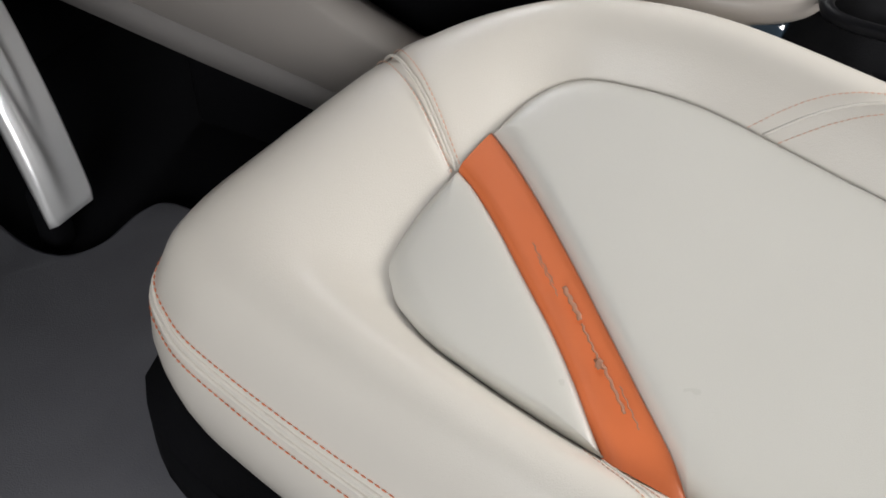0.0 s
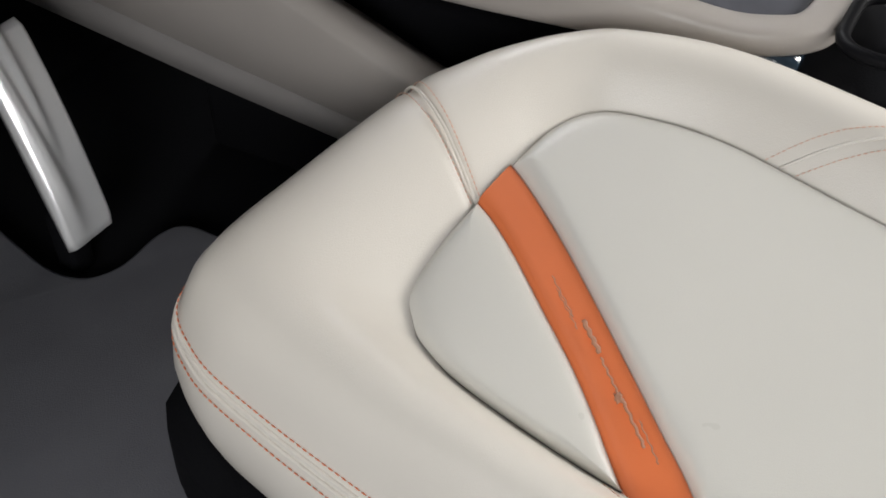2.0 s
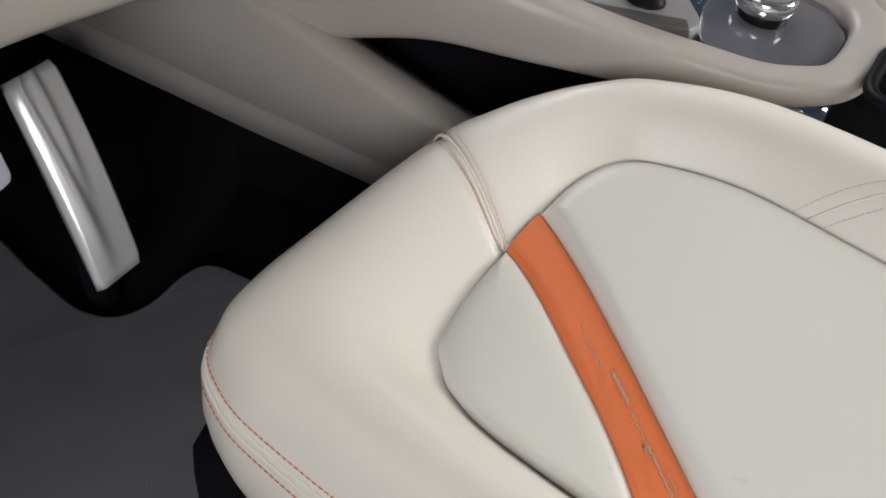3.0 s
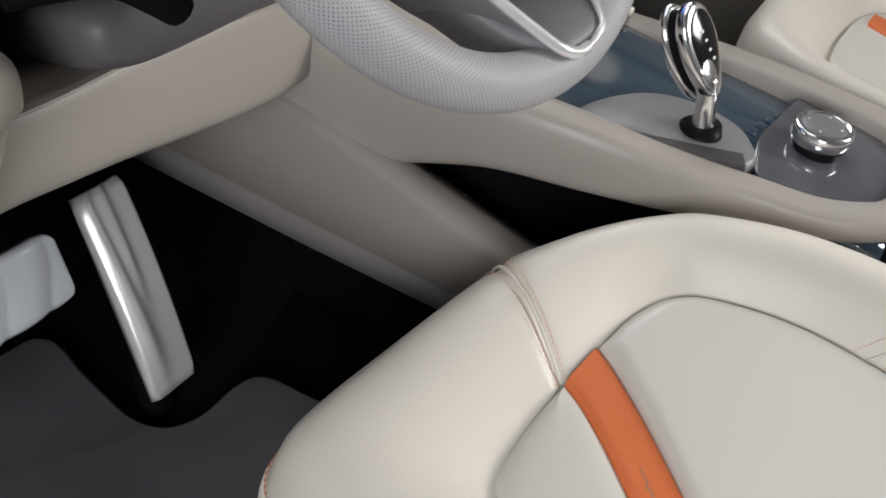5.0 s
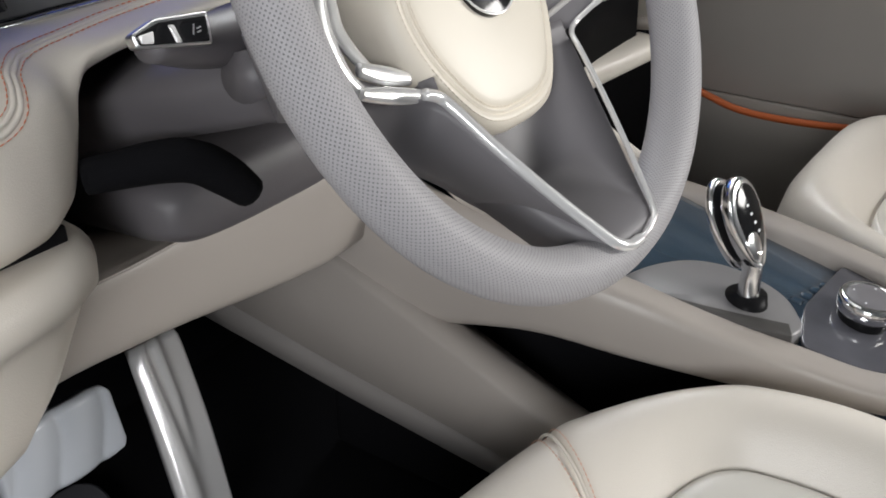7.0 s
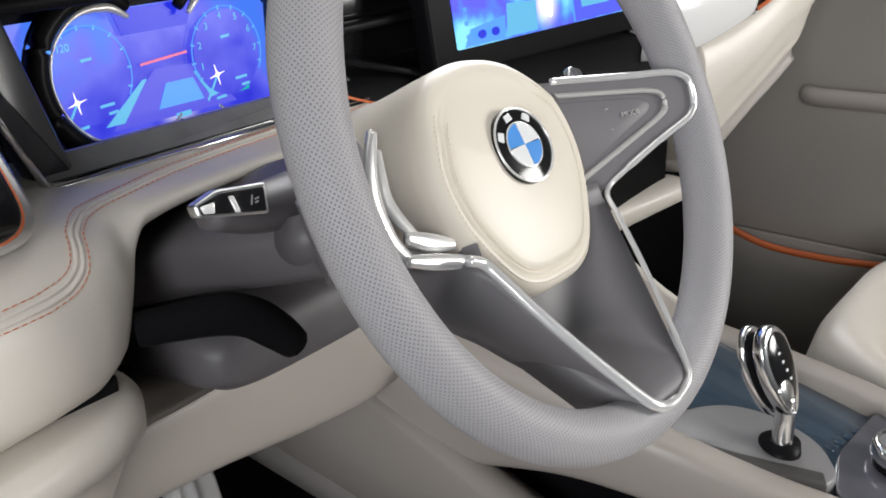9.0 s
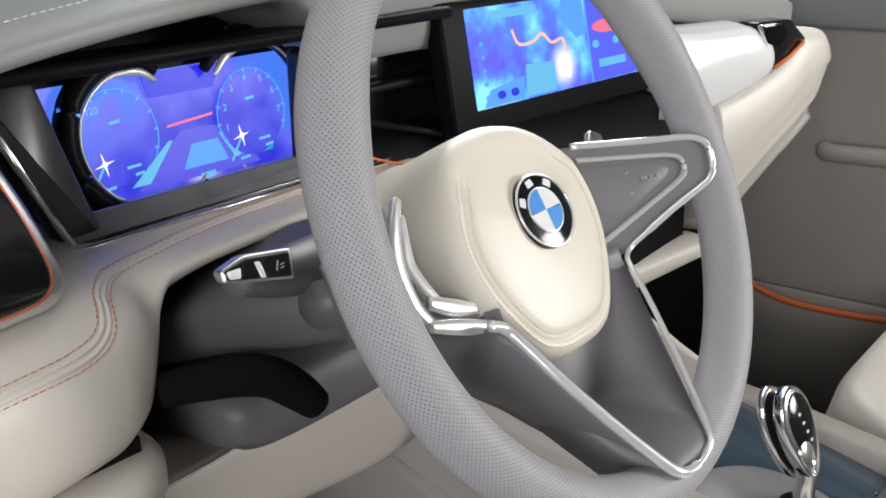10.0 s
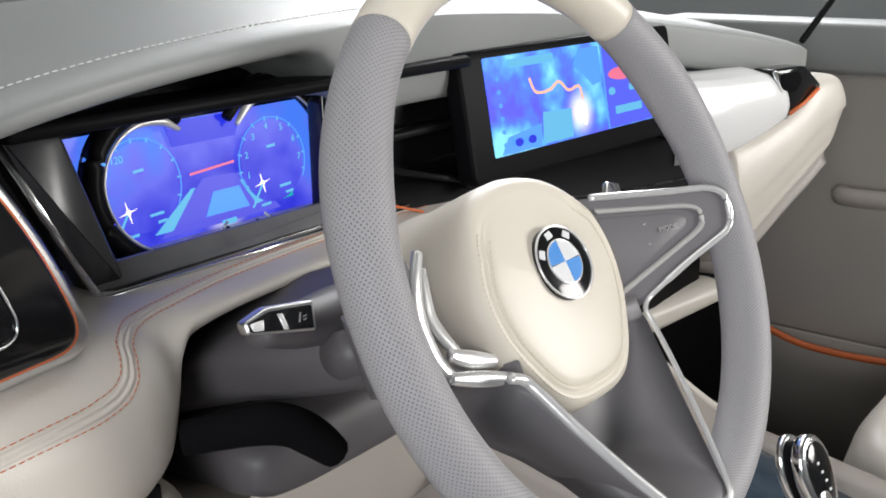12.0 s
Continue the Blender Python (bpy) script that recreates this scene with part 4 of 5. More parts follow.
def cluster():
    cl = empty("instrument_cluster", "lit blue digital instrument cluster in a black surround", "instrument cluster")
    part("housing", box(-0.20, 0.20, -0.085, 0.075, -0.03, -0.004, 0.004, CLUSTER), BLACK, cl)
    part("hood", box(-0.21, 0.22, 0.052, 0.062, -0.02, 0.10, 0.004, CLUSTER), MATT, cl, "black hood above the display")
    sc = part("display", slab(rounded([(-0.102, -0.048), (0.125, -0.048), (0.135, 0.041), (-0.128, 0.041)], 0.002), 0.003, CLUSTER, 0), DIALS, cl, "glowing blue display", smooth=False)
    z = 0.0012
    for name, out, mat in (
            ("road_band", [(-0.05, -0.044), (0.07, -0.044), (0.035, -0.008), (-0.005, -0.006)], SCREEN_VIOLET),
            ("road_edge", [(-0.056, -0.040), (-0.040, -0.040), (-0.014, -0.012), (-0.018, -0.012)], SCREEN_CYAN),
            ("road_edge", [(0.030, -0.014), (0.034, -0.014), (0.056, -0.034), (0.044, -0.036)], SCREEN_CYAN),
            ("road_glow", [(-0.008, -0.036), (0.036, -0.036), (0.028, -0.018), (0.002, -0.018)], SCREEN_SKY),
            ("horizon_line", band([(-0.018, -0.001), (0.026, 0.002)], 0.0018), SCREEN_RED),
            ("sky_band", [(-0.030, 0.022), (0.030, 0.022), (0.040, 0.0405), (-0.036, 0.0405)], SCREEN_DEEP),
            ("counter", band([(0.006, -0.044), (0.020, -0.0435)], 0.004), SCREEN_CYAN),
            ("readout", band([(0.062, -0.034), (0.082, -0.033)], 0.007), SCREEN_GREEN)):
        part(name, strip(out, CLUSTER, z), mat, sc, smooth=False)
        z += 0.0004
    for cx, cy, r in ((-0.064, -0.002, 0.042), (0.064, -0.004, 0.044)):
        side = -1 if cx < 0 else 1
        for ra, mat in ((0.0335, DIALS),):
            part("dial_face", strip(disc((cx, cy), ra, ra, 40), CLUSTER, z), mat, sc, smooth=False)
            z += 0.0004
        part("dial_arc", tube([CLUSTER @ Vector((cx + 0.0355 * math.cos(radians(a)), cy + 0.0355 * math.sin(radians(a)), z)) for a in range(-30, 211, 10)], 0.0005, 5), SCREEN_SKY, sc)
        for a in range(-20, 211, 23):
            part("dial_tick", strip(band([(cx + q * math.cos(radians(a)), cy + q * math.sin(radians(a))) for q in (0.033, 0.0365)], 0.0012), CLUSTER, z), SCREEN_CYAN, sc, smooth=False)
        sx, sy = cx - 0.014, cy - 0.016
        star = []
        for k in range(16):
            q = (0.0085 if k % 4 == 0 else 0.0026 if k % 2 == 0 else 0.0014)
            star.append((sx + q * math.cos(radians(k * 22.5 + 12)), sy + q * math.sin(radians(k * 22.5 + 12))))
        part("needle_glint", strip(star, CLUSTER, z + 0.0005), SCREEN_WHITE, sc, smooth=False)
        part("needle", strip(band([(sx, sy), (sx - 0.013, sy - 0.018)], 0.0016), CLUSTER, z + 0.0005), SCREEN_CYAN, sc, smooth=False)
        for dx, dy, w in ((-0.005, 0.012, 0.009), (0.010, -0.028, 0.008), (-0.018, -0.034, 0.010), (0.004, -0.022, 0.012)):
            part("dial_readout", strip(band([(cx + dx, cy + dy), (cx + dx + w, cy + dy + 0.0006)], 0.0020), CLUSTER, z + 0.0005), SCREEN_CYAN, sc, smooth=False)
        for k, txt in (enumerate("1234567") if side > 0 else enumerate(("", "", "", "", "120"))):
            if txt:
                a = radians(196 - k * 33) if side > 0 else radians(128)
                lettering("dial_number", txt, 0.0075, SCREEN_CYAN, CLUSTER @ Matrix.Translation((cx + 0.0285 * math.cos(a), cy + 0.0285 * math.sin(a), z + 0.0006)), sc)
        if side < 0:
            lens = [(-0.030, 0.034), (-0.046, 0.042), (-0.070, 0.040), (-0.090, 0.024), (-0.0975, 0.000), (-0.091, -0.024), (-0.074, -0.042), (-0.055, -0.047), (-0.022, -0.0470), (-0.006, -0.0455), (0.002, -0.0400)]
        else:
            lens = [(0.026, 0.030), (0.042, 0.044), (0.066, 0.050), (0.092, 0.043), (0.112, 0.020), (0.117, -0.010), (0.115, -0.036), (0.106, -0.0455), (0.066, -0.0470), (0.050, -0.0465), (0.042, -0.0410)]
        line = cr([Vector((x, y, 0)) for x, y in lens], 80)
        mid = Vector((cx, cy, 0))
        out = []
        for i, p in enumerate(line):
            d = (line[min(i + 1, 79)] - line[max(i - 1, 0)]).normalized()
            nn = Vector((d.y, -d.x, 0))
            out.append(nn if nn.dot(p - mid) > 0 else -nn)
        fat = lambda t: 0.0020 + 0.0062 * max(0, math.sin(math.pi * min(1, 0.06 + t * 1.05))) ** 0.6
        part("dial_hood", tube([CLUSTER @ (p + nn * 0.0092 + Vector((0, 0, 0.008))) for p, nn in zip(line, out)], fat, 12), BLACK, cl, "black crescent dial hood")
        part("dial_lip", tube([CLUSTER @ (p + nn * 0.0016 + Vector((0, 0, 0.013))) for p, nn in zip(line, out)], lambda t: 0.0011 + 0.0022 * math.exp(-((t - 0.10) / 0.10) ** 2), 8), PEDAL, cl, "chrome dial lip")
        part("dial_edge", tube([CLUSTER @ (p + nn * 0.0165 + Vector((0, 0, 0.004))) for p, nn in zip(line[12:66], out[12:66])], 0.0012, 6), DARK_CHROME, cl, "dark chrome outer edge")
    part("frame_post", slab(rounded([(-0.196, 0.060), (-0.146, -0.056), (-0.118, -0.056), (-0.150, 0.060)], 0.006), 0.02, CLUSTER @ Matrix.Translation((0, 0, 0.052)), 0.004), SMOKE, cl, "smoked glossy side post")
    part("frame_edge", tube([CLUSTER @ Vector(p) for p in ((-0.199, 0.062, 0.056), (-0.174, 0.002, 0.058), (-0.146, -0.058, 0.060))], 0.0034, 8), CHROME, cl, "chrome edge")
    part("lower_bar", slab(rounded([(-0.150, -0.060), (0.16, -0.060), (0.16, -0.036), (-0.136, -0.036)], 0.004), 0.02, CLUSTER @ Matrix.Translation((0, 0, 0.050)) @ pose(0, -0.048, 0, -35) @ Matrix.Translation((0, 0.048, 0)), 0.004), SHELF, cl, "glossy grey lower bar")
    part("lower_edge", tube([CLUSTER @ Vector(p) for p in ((-0.148, -0.058, 0.062), (0.0, -0.058, 0.062), (0.16, -0.058, 0.062))], 0.0016, 8), CHROME, cl)

cluster()


# ---- centre display ----
def centre_display():
    d = empty("centre_display", "black-framed centre screen showing a blue map", "screen")
    m = pose(0.402, 0.247, 0.720, 79.5, 0, -3)
    w, h = 0.148, 0.048
    part("bezel", slab(rounded([(-0.180, -0.064), (0.182, -0.064), (0.182, 0.056), (-0.180, 0.056)], 0.010), 0.020, m, 0.003), MATT, d, "black bezel")
    s = part("panel", slab(rounded([(-w, -h + 0.006), (w, -h + 0.006), (w, h), (-w, h)], 0.002), 0.002, m @ Matrix.Translation((0, 0, 0.0012)), 0), MAP, d, "lit blue map display", smooth=False)
    z = 0.0022
    for name, out, mat in (
            ("map_area", [(-0.075, -0.040), (-0.026, -0.040), (-0.024, -0.012), (-0.070, -0.010)], SCREEN_CYAN),
            ("land", [(0.000, 0.044), (0.034, 0.044), (0.034, 0.008), (0.018, 0.006), (0.004, 0.018), (-0.012, 0.030)], SCREEN_SKY),
            ("lower_strip", [(-0.140, -0.041), (-0.080, -0.041), (-0.076, -0.020), (-0.128, -0.026)], SCREEN_SKY),
            ("title_bar", band([(-0.115, 0.040), (-0.045, 0.040)], 0.008), SCREEN_CYAN),
            ("side_pane", [(0.036, -0.041), (0.147, -0.041), (0.147, 0.047), (0.036, 0.047)], SCREEN_BLUE),
            ("side_block", disc((0.075, 0.013), 0.030, 0.007, 18), SCREEN_RED),
            ("side_icon", disc((0.048, -0.004), 0.006, 0.004, 10), SCREEN_CYAN),
            ("side_icon", disc((0.086, -0.003), 0.006, 0.004, 10), SCREEN_CYAN),
            ("side_bar", band([(0.050, -0.024), (0.10, -0.024)], 0.008), SCREEN_CYAN),
            ("pane_edge", band([(0.034, -0.041), (0.034, 0.046)], 0.002), SCREEN_SKY),
            ("route", band([tuple(p) for p in cr([(-0.090, 0.024), (-0.082, 0.010), (-0.060, 0.010), (-0.044, 0.016), (-0.030, 0.006), (-0.012, 0.008), (-0.008, -0.006)], 24)], 0.0026), SCREEN_ORANGE),
            ("position_glow", disc((-0.008, -0.020), 0.004, 0.011, 20), SCREEN_WHITE)):
        part(name, strip(out, m, z), mat, s, smooth=False)
        z += 0.0004
    for k in range(6):
        part("menu_icon", strip(disc((-0.138, 0.028 - 0.012 * k), 0.0028, 0.0022, 10), m, z), SCREEN_SKY, s, smooth=False)
    for x in (-0.118, -0.098):
        part("menu_icon", strip(disc((x, -0.032), 0.006, 0.004, 10), m, z), SCREEN_DEEP, s, smooth=False)


centre_display()


# ---- dash middle: black slot, orange line, white passenger trim ----
def slot_panel():
    p = empty("centre_dash_panel", "black gloss dashboard slot with a thin orange line", "dash panel")
    bm = slab([(0.10, 0.625), (0.72, 0.570), (0.80, 0.66), (0.80, 0.76), (0.10, 0.78)], 0.02, pose(0, 0.310, 0, 90), 0.003)
    part("slot", bm, PIANO, p)
    front = []
    for k in range(24):
        f = k / 23
        x, y = 0.10 + 0.54 * f, 0.276 - 0.062 * f ** 1.6
        zt, zb = 0.662 - 0.02 * f, 0.600 - 0.150 * min(1, f / 0.7)
        front.append([Vector(q) for q in ((x, y + 0.03, zt + 0.01), (x, y, zt), (x, y + 0.004, (zt + zb) / 2), (x, y + 0.004, zb), (x, y + 0.06, zb))])
    part("lower_slot", grid(front), MATT, p, "black gloss vent band")
    for f, r, mat in ((0.22, 0.0016, DARK_CHROME), (0.42, 0.0026, DARK_CHROME), (0.62, 0.0022, SATIN)):
        part("vane", tube([r4[1].lerp(r4[3], f) + Vector((0, -0.004, 0)) for r4 in front[8:]], r, 8, flat=0.6), mat, p, "satin metal vane")
    part("accent_line", tube([(0.10, 0.268, 0.670), (0.13, 0.266, 0.658), (0.17, 0.264, 0.644)], 0.0011, 8), ORANGE, p, "thin orange accent line")
    part("upper_vane", box(0.10, 0.30, 0.285, 0.30, 0.705, 0.712, 0.002), BLACK, p, "black air vane")
    part("lower_vane", tube([(0.12, 0.275, 0.690), (0.25, 0.268, 0.655), (0.42, 0.262, 0.628)], 0.003, 8), BLACK, p)


slot_panel()


def passenger_trim():
    t = empty("passenger_dash_trim", "white gloss trim above a cream leather dash beam", "dash trim")
    rings = []
    for k in range(40):
        x = 0.575 + 0.155 * k / 39
        y, zt, zb = lerp_table([(0.40, 0.272, 0.735, 0.620), (0.58, 0.218, 0.714, 0.618), (0.64, 0.193, 0.712, 0.624), (0.70, 0.172, 0.713, 0.641), (0.73, 0.162, 0.700, 0.652)], x)
        rings.append([Vector((x, p.x, p.y)) for p in cr([Vector(q) for q in ((y + 0.012, zt), (y, zt - 0.008), (y - 0.006, (zt + zb) / 2), (y - 0.004, zb + 0.008), (y + 0.006, zb), (y + 0.05, zb), (y + 0.05, zt))], 24, closed=True)])
    part("white_panel", grid(rings, closed=True, caps=True), WHITE_GLOSS, t, "white gloss panel")
    rings = []
    # x, front, top, bottom
    tab = [(0.635, 0.191, 0.624, 0.470), (0.655, 0.184, 0.630, 0.484), (0.69, 0.171, 0.638, 0.508), (0.75, 0.151, 0.664, 0.553), (0.80, 0.135, 0.700, 0.588), (0.835, 0.128, 0.700, 0.612), (0.86, 0.131, 0.684, 0.630), (0.880, 0.146, 0.668, 0.640)]
    for k in range(60):
        x = 0.658 + 0.222 * k / 59
        y, zt, zb = lerp_table(tab, x)
        h = zt - zb
        rings.append([Vector((x, p.x, p.y)) for p in cr([Vector(q) for q in ((y + 0.05, zt), (y + 0.016, zt - 0.002), (y + 0.004, zt - h * 0.16), (y, zt - h * 0.45), (y + 0.003, zt - h * 0.60), (y + 0.008, zb + h * 0.16), (y + 0.024, zb), (y + 0.16, zb), (y + 0.16, zt))], 40, closed=True)])
    part("beam", grid(rings, closed=True, caps=True), CREAM, t, "cream leather dash beam")
    rings = []
    for k in range(30):
        x = 0.66 + 0.16 * k / 29
        y, zt, zb = lerp_table(tab, x)
        rings.append([Vector((x, p.x, p.y)) for p in cr([Vector(q) for q in ((y + 0.06, zb + 0.014), (y + 0.018, zb + 0.010), (y + 0.010, zb - 0.004), (y + 0.020, zb - 0.018), (y + 0.16, zb - 0.022), (y + 0.16, zb + 0.010))], 24, closed=True)])
    part("lower_beam", grid(rings, closed=True, caps=True), STONE, t, "warm grey lower beam")
    rings = []
    for k in range(20):
        f = k / 19
        x, y, zt, zb = 0.46 + 0.19 * f, 0.262 - 0.076 * f, 0.438 + 0.028 * f, 0.398 + 0.042 * f
        rings.append([Vector((x, p.x, p.y)) for p in cr([Vector(q) for q in ((y + 0.04, zt), (y + 0.006, zt - 0.002), (y, (zt + zb) / 2), (y + 0.010, zb), (y + 0.05, zb))], 20, closed=True)])
    part("inner_band", grid(rings, closed=True, caps=True), CREAM, t, "cream leather band towards the console")
    part("end_vent", slab(rounded([(0.032, 0.655), (0.062, 0.664), (0.100, 0.690), (0.066, 0.716), (0.004, 0.716)], 0.004), 0.03, pose(0.70, 0.170, 0, 90, 0, -16), 0.002), PIANO, t, "black end air vent")
    part("vent_edge", tube([(0.738, 0.158, 0.661), (0.764, 0.150, 0.672), (0.788, 0.143, 0.687)], 0.0024, 8), ORANGE, t, "dull orange vent edge")
    part("vent_frame", tube([(0.732, 0.160, 0.656), (0.720, 0.164, 0.688), (0.706, 0.168, 0.714)], 0.0026, 8), SATIN, t)
    # thin near-black plate that paints the shade inside the vent
    part("vent_hollow", slab(rounded([(0.022, 0.690), (0.046, 0.686), (0.060, 0.698), (0.052, 0.711), (0.018, 0.711)], 0.006), 0.004, pose(0.70, 0.1685, 0, 90, 0, -16), 0.001), VOID, t, "flat near-black plate for the vent's inner shade")


passenger_trim()


# ---- centre console ----
def console():
    c = empty("centre_console", "warm grey console bridge with navy glass top", "centre console")
    # left rail, round the back, right rail: x, y, low, high, half width
    stations = [(0.205, 0.34, 0.300, 0.455, 0.040), (0.205, 0.26, 0.298, 0.440, 0.036), (0.205, 0.20, 0.303, 0.425, 0.030), (0.206, 0.14, 0.318, 0.412, 0.026), (0.209, 0.08, 0.328, 0.402, 0.023), (0.225, 0.01, 0.320, 0.385, 0.021), (0.250, -0.05, 0.308, 0.360, 0.020), (0.278, -0.11, 0.297, 0.337, 0.019), (0.292, -0.165, 0.296, 0.324, 0.018), (0.305, -0.200, 0.296, 0.322, 0.018), (0.330, -0.225, 0.296, 0.320, 0.018), (0.380, -0.232, 0.296, 0.320, 0.018), (0.430, -0.225, 0.298, 0.322, 0.018), (0.458, -0.195, 0.302, 0.328, 0.018), (0.468, -0.14, 0.308, 0.338, 0.018), (0.476, -0.05, 0.322, 0.352, 0.019), (0.482, 0.08, 0.330, 0.366, 0.020), (0.484, 0.20, 0.332, 0.372, 0.022), (0.486, 0.34, 0.336, 0.376, 0.024)]
    path = cr([Vector((s[0], s[1], 0)) for s in stations], 120)
    vals = cr([Vector(s[2:]) for s in stations], 120)
    rings = []
    for i, (p, v) in enumerate(zip(path, vals)):
        d = (path[min(i + 1, 119)] - path[max(i - 1, 0)]).normalized()
        side = Vector((d.y, -d.x, 0))
        lo, hi, w = v
        ring = []
        for k in range(20):
            a = 2 * math.pi * k / 20
            cx = math.copysign(abs(math.cos(a)) ** 0.55, math.cos(a))
            cz = math.copysign(abs(math.sin(a)) ** 0.55, math.sin(a))
            ring.append(p + side * (cx * w) + Vector((0, 0, (lo + hi) / 2 + cz * (hi - lo) / 2)))
        rings.append(ring)
    part("rail", grid(rings, closed=True, caps=True), STONE, c, "warm grey leather console rail")

    def zt(y):
        return 0.322 + 0.22 * (y + 0.10)
    # navy top
    rings = []
    for k in range(24):
        y = -0.225 + 0.51 * k / 23
        a = 0.215 + 0.075 * min(1, max(0, (0.03 - y) / 0.17))
        xs = [a + (0.474 - a) * j / 12 for j in range(13)]
        rings.append([Vector((x, y, zt(y) + 0.008 * math.sin(math.pi * j / 12))) for j, x in enumerate(xs)] + [Vector((x, y, zt(y) - 0.015)) for x in xs[::-1]])
    part("glass_top", grid(rings, closed=True, caps=True), NAVY, c, "navy glass console top")

    def flat(out, lift, depth, mat, name, label="", parent=c):
        bm = slab([(x, y, 0) for x, y in out], depth, None, 0.0015)
        for v in bm.verts:
            v.co.z += zt(v.co.y) + lift
        return part(name, bm, mat, parent, label)
    flat(rounded([(0.232, 0.040), (0.262, -0.040), (0.296, -0.104), (0.318, -0.108), (0.352, -0.080), (0.358, -0.030), (0.335, 0.010), (0.280, 0.036)], [0.004, 0.004, 0.006, 0.012, 0.02, 0.03, 0.03, 0.03]), 0.018, 0.016, PLATE, "shift_plate", "grey shift gate plate")
    flat(rounded([(0.298, -0.112), (0.306, -0.180), (0.335, -0.212), (0.410, -0.212), (0.450, -0.180), (0.458, -0.10), (0.360, -0.094)], 0.012), 0.012, 0.012, TRAY, "clear_tray", "smoked clear control panel")
    flat(band([(0.236, 0.042), (0.248, 0.004), (0.264, -0.036), (0.282, -0.071), (0.299, -0.102)], 0.017), 0.0215, 0.02, DARK_TRIM, "edge_trim", "dark edge trim")
    part("edge_stud", box(0.226, 0.238, 0.044, 0.054, 0.355, 0.378, 0.003), CHROME, c)
    for k in range(4):
        flat(rounded([(0.362 + 0.015 * k, -0.080 - 0.004 * k), (0.373 + 0.015 * k, -0.080 - 0.004 * k), (0.373 + 0.015 * k, -0.091 - 0.004 * k), (0.362 + 0.015 * k, -0.091 - 0.004 * k)], 0.003), 0.0100, 0.006, NAVY, "key", "small dark gloss key")
    rings = []
    for k in range(14):
        f = k / 13
        y = 0.075 + 0.24 * f
        z = zt(0.07) + 0.012 + 0.16 * f ** 1.4
        rings.append([Vector((x, y + 0.012 * abs(j - 4) / 4, z + 0.004 * math.sin(math.pi * j / 8))) for j, x in enumerate([0.222 + 0.26 * j / 8 for j in range(9)])])
    part("ramp_edge", tube([r[-1] for r in rings], 0.005, 10), CREAM, c, "cream piped ramp edge")
    part("ramp", grid(rings), STONE, c, "warm grey ramp up to the dashboard")
    # the pocket is a flat slab, its inner shade painted near-black
    part("pocket", slab(rounded([(0.30, 0.235), (0.46, 0.235), (0.46, 0.30), (0.30, 0.30)], 0.01), 0.01, Matrix.Translation((0, 0, 0.50)), 0.002), VOID, c, "flat near-black plate for the shade of an open pocket")
    # under-bridge tunnel, near-black to paint the shade there, with gloss facets
    part("tunnel", box(0.262, 0.46, -0.20, 0.40, 0.03, 0.285, 0.01), VOID, c, "tunnel under the bridge, near-black for the shade")
    part("facet", slab([(0.05, 0.20), (-0.03, 0.27), (-0.05, 0.20)], 0.01, pose(0.262, 0, 0, 90, 0, 90), 0.002), PIANO, c, "black gloss facet")
    part("facet", slab([(-0.02, 0.27), (-0.10, 0.31), (-0.11, 0.295), (-0.03, 0.255)], 0.01, pose(0.260, 0, 0, 90, 0, 90), 0.002), GREY, c, "grey facet")
    # cup holder ring behind
    ring = rounded([(0.29, -0.25), (0.40, -0.25), (0.40, -0.40), (0.29, -0.40)], 0.035, 8)
    part("cup_holder_ring", tube([(x, y, 0.318 + 0.05 * (y + 0.25)) for x, y in ring], 0.006, 10, closed=True), MATT, c, "black cup holder rim")
    part("rear_block", box(0.275, 0.46, -0.8, -0.20, 0.03, 0.285, 0.012), VOID, c, "black rear console")


console()


def lower_strip():
    """Side panel that runs from the dashboard down to the floor beside the seat."""
    thing = empty("console_side_panel", "taupe side panel sloping down beside the footwell", "side panel")
    face, facet = [], []
    for k in range(24):
        y = 0.62 - 0.85 * k / 23
        x = 0.158 + 0.02 * max(0, 0.3 - y)
        top = 0.358 + 0.40 * (y - 0.282)
        low = max(0.035, 0.214 + 0.134 * (y - 0.505))
        mid = min(0.258 + 0.16 * (y - 0.43), top - 0.02)
        face.append([Vector(p) for p in ((x + 0.030, y, top), (x + 0.005, y, top - 0.003), (x + 0.001, y, top - 0.010), (x - 0.003, y, (top + mid) / 2), (x - 0.001, y, mid + 0.003), (x + 0.003, y, mid), (x + 0.04, y, mid), (x + 0.05, y, top - 0.01))])
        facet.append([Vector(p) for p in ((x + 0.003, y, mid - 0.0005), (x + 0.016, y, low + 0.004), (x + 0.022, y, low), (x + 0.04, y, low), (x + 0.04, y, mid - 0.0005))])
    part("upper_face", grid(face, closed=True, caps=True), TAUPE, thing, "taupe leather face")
    part("lower_facet", grid(facet, closed=True, caps=True), TAUPE_SHADED, thing, "lower facet, taupe darkened for its shade")


lower_strip()


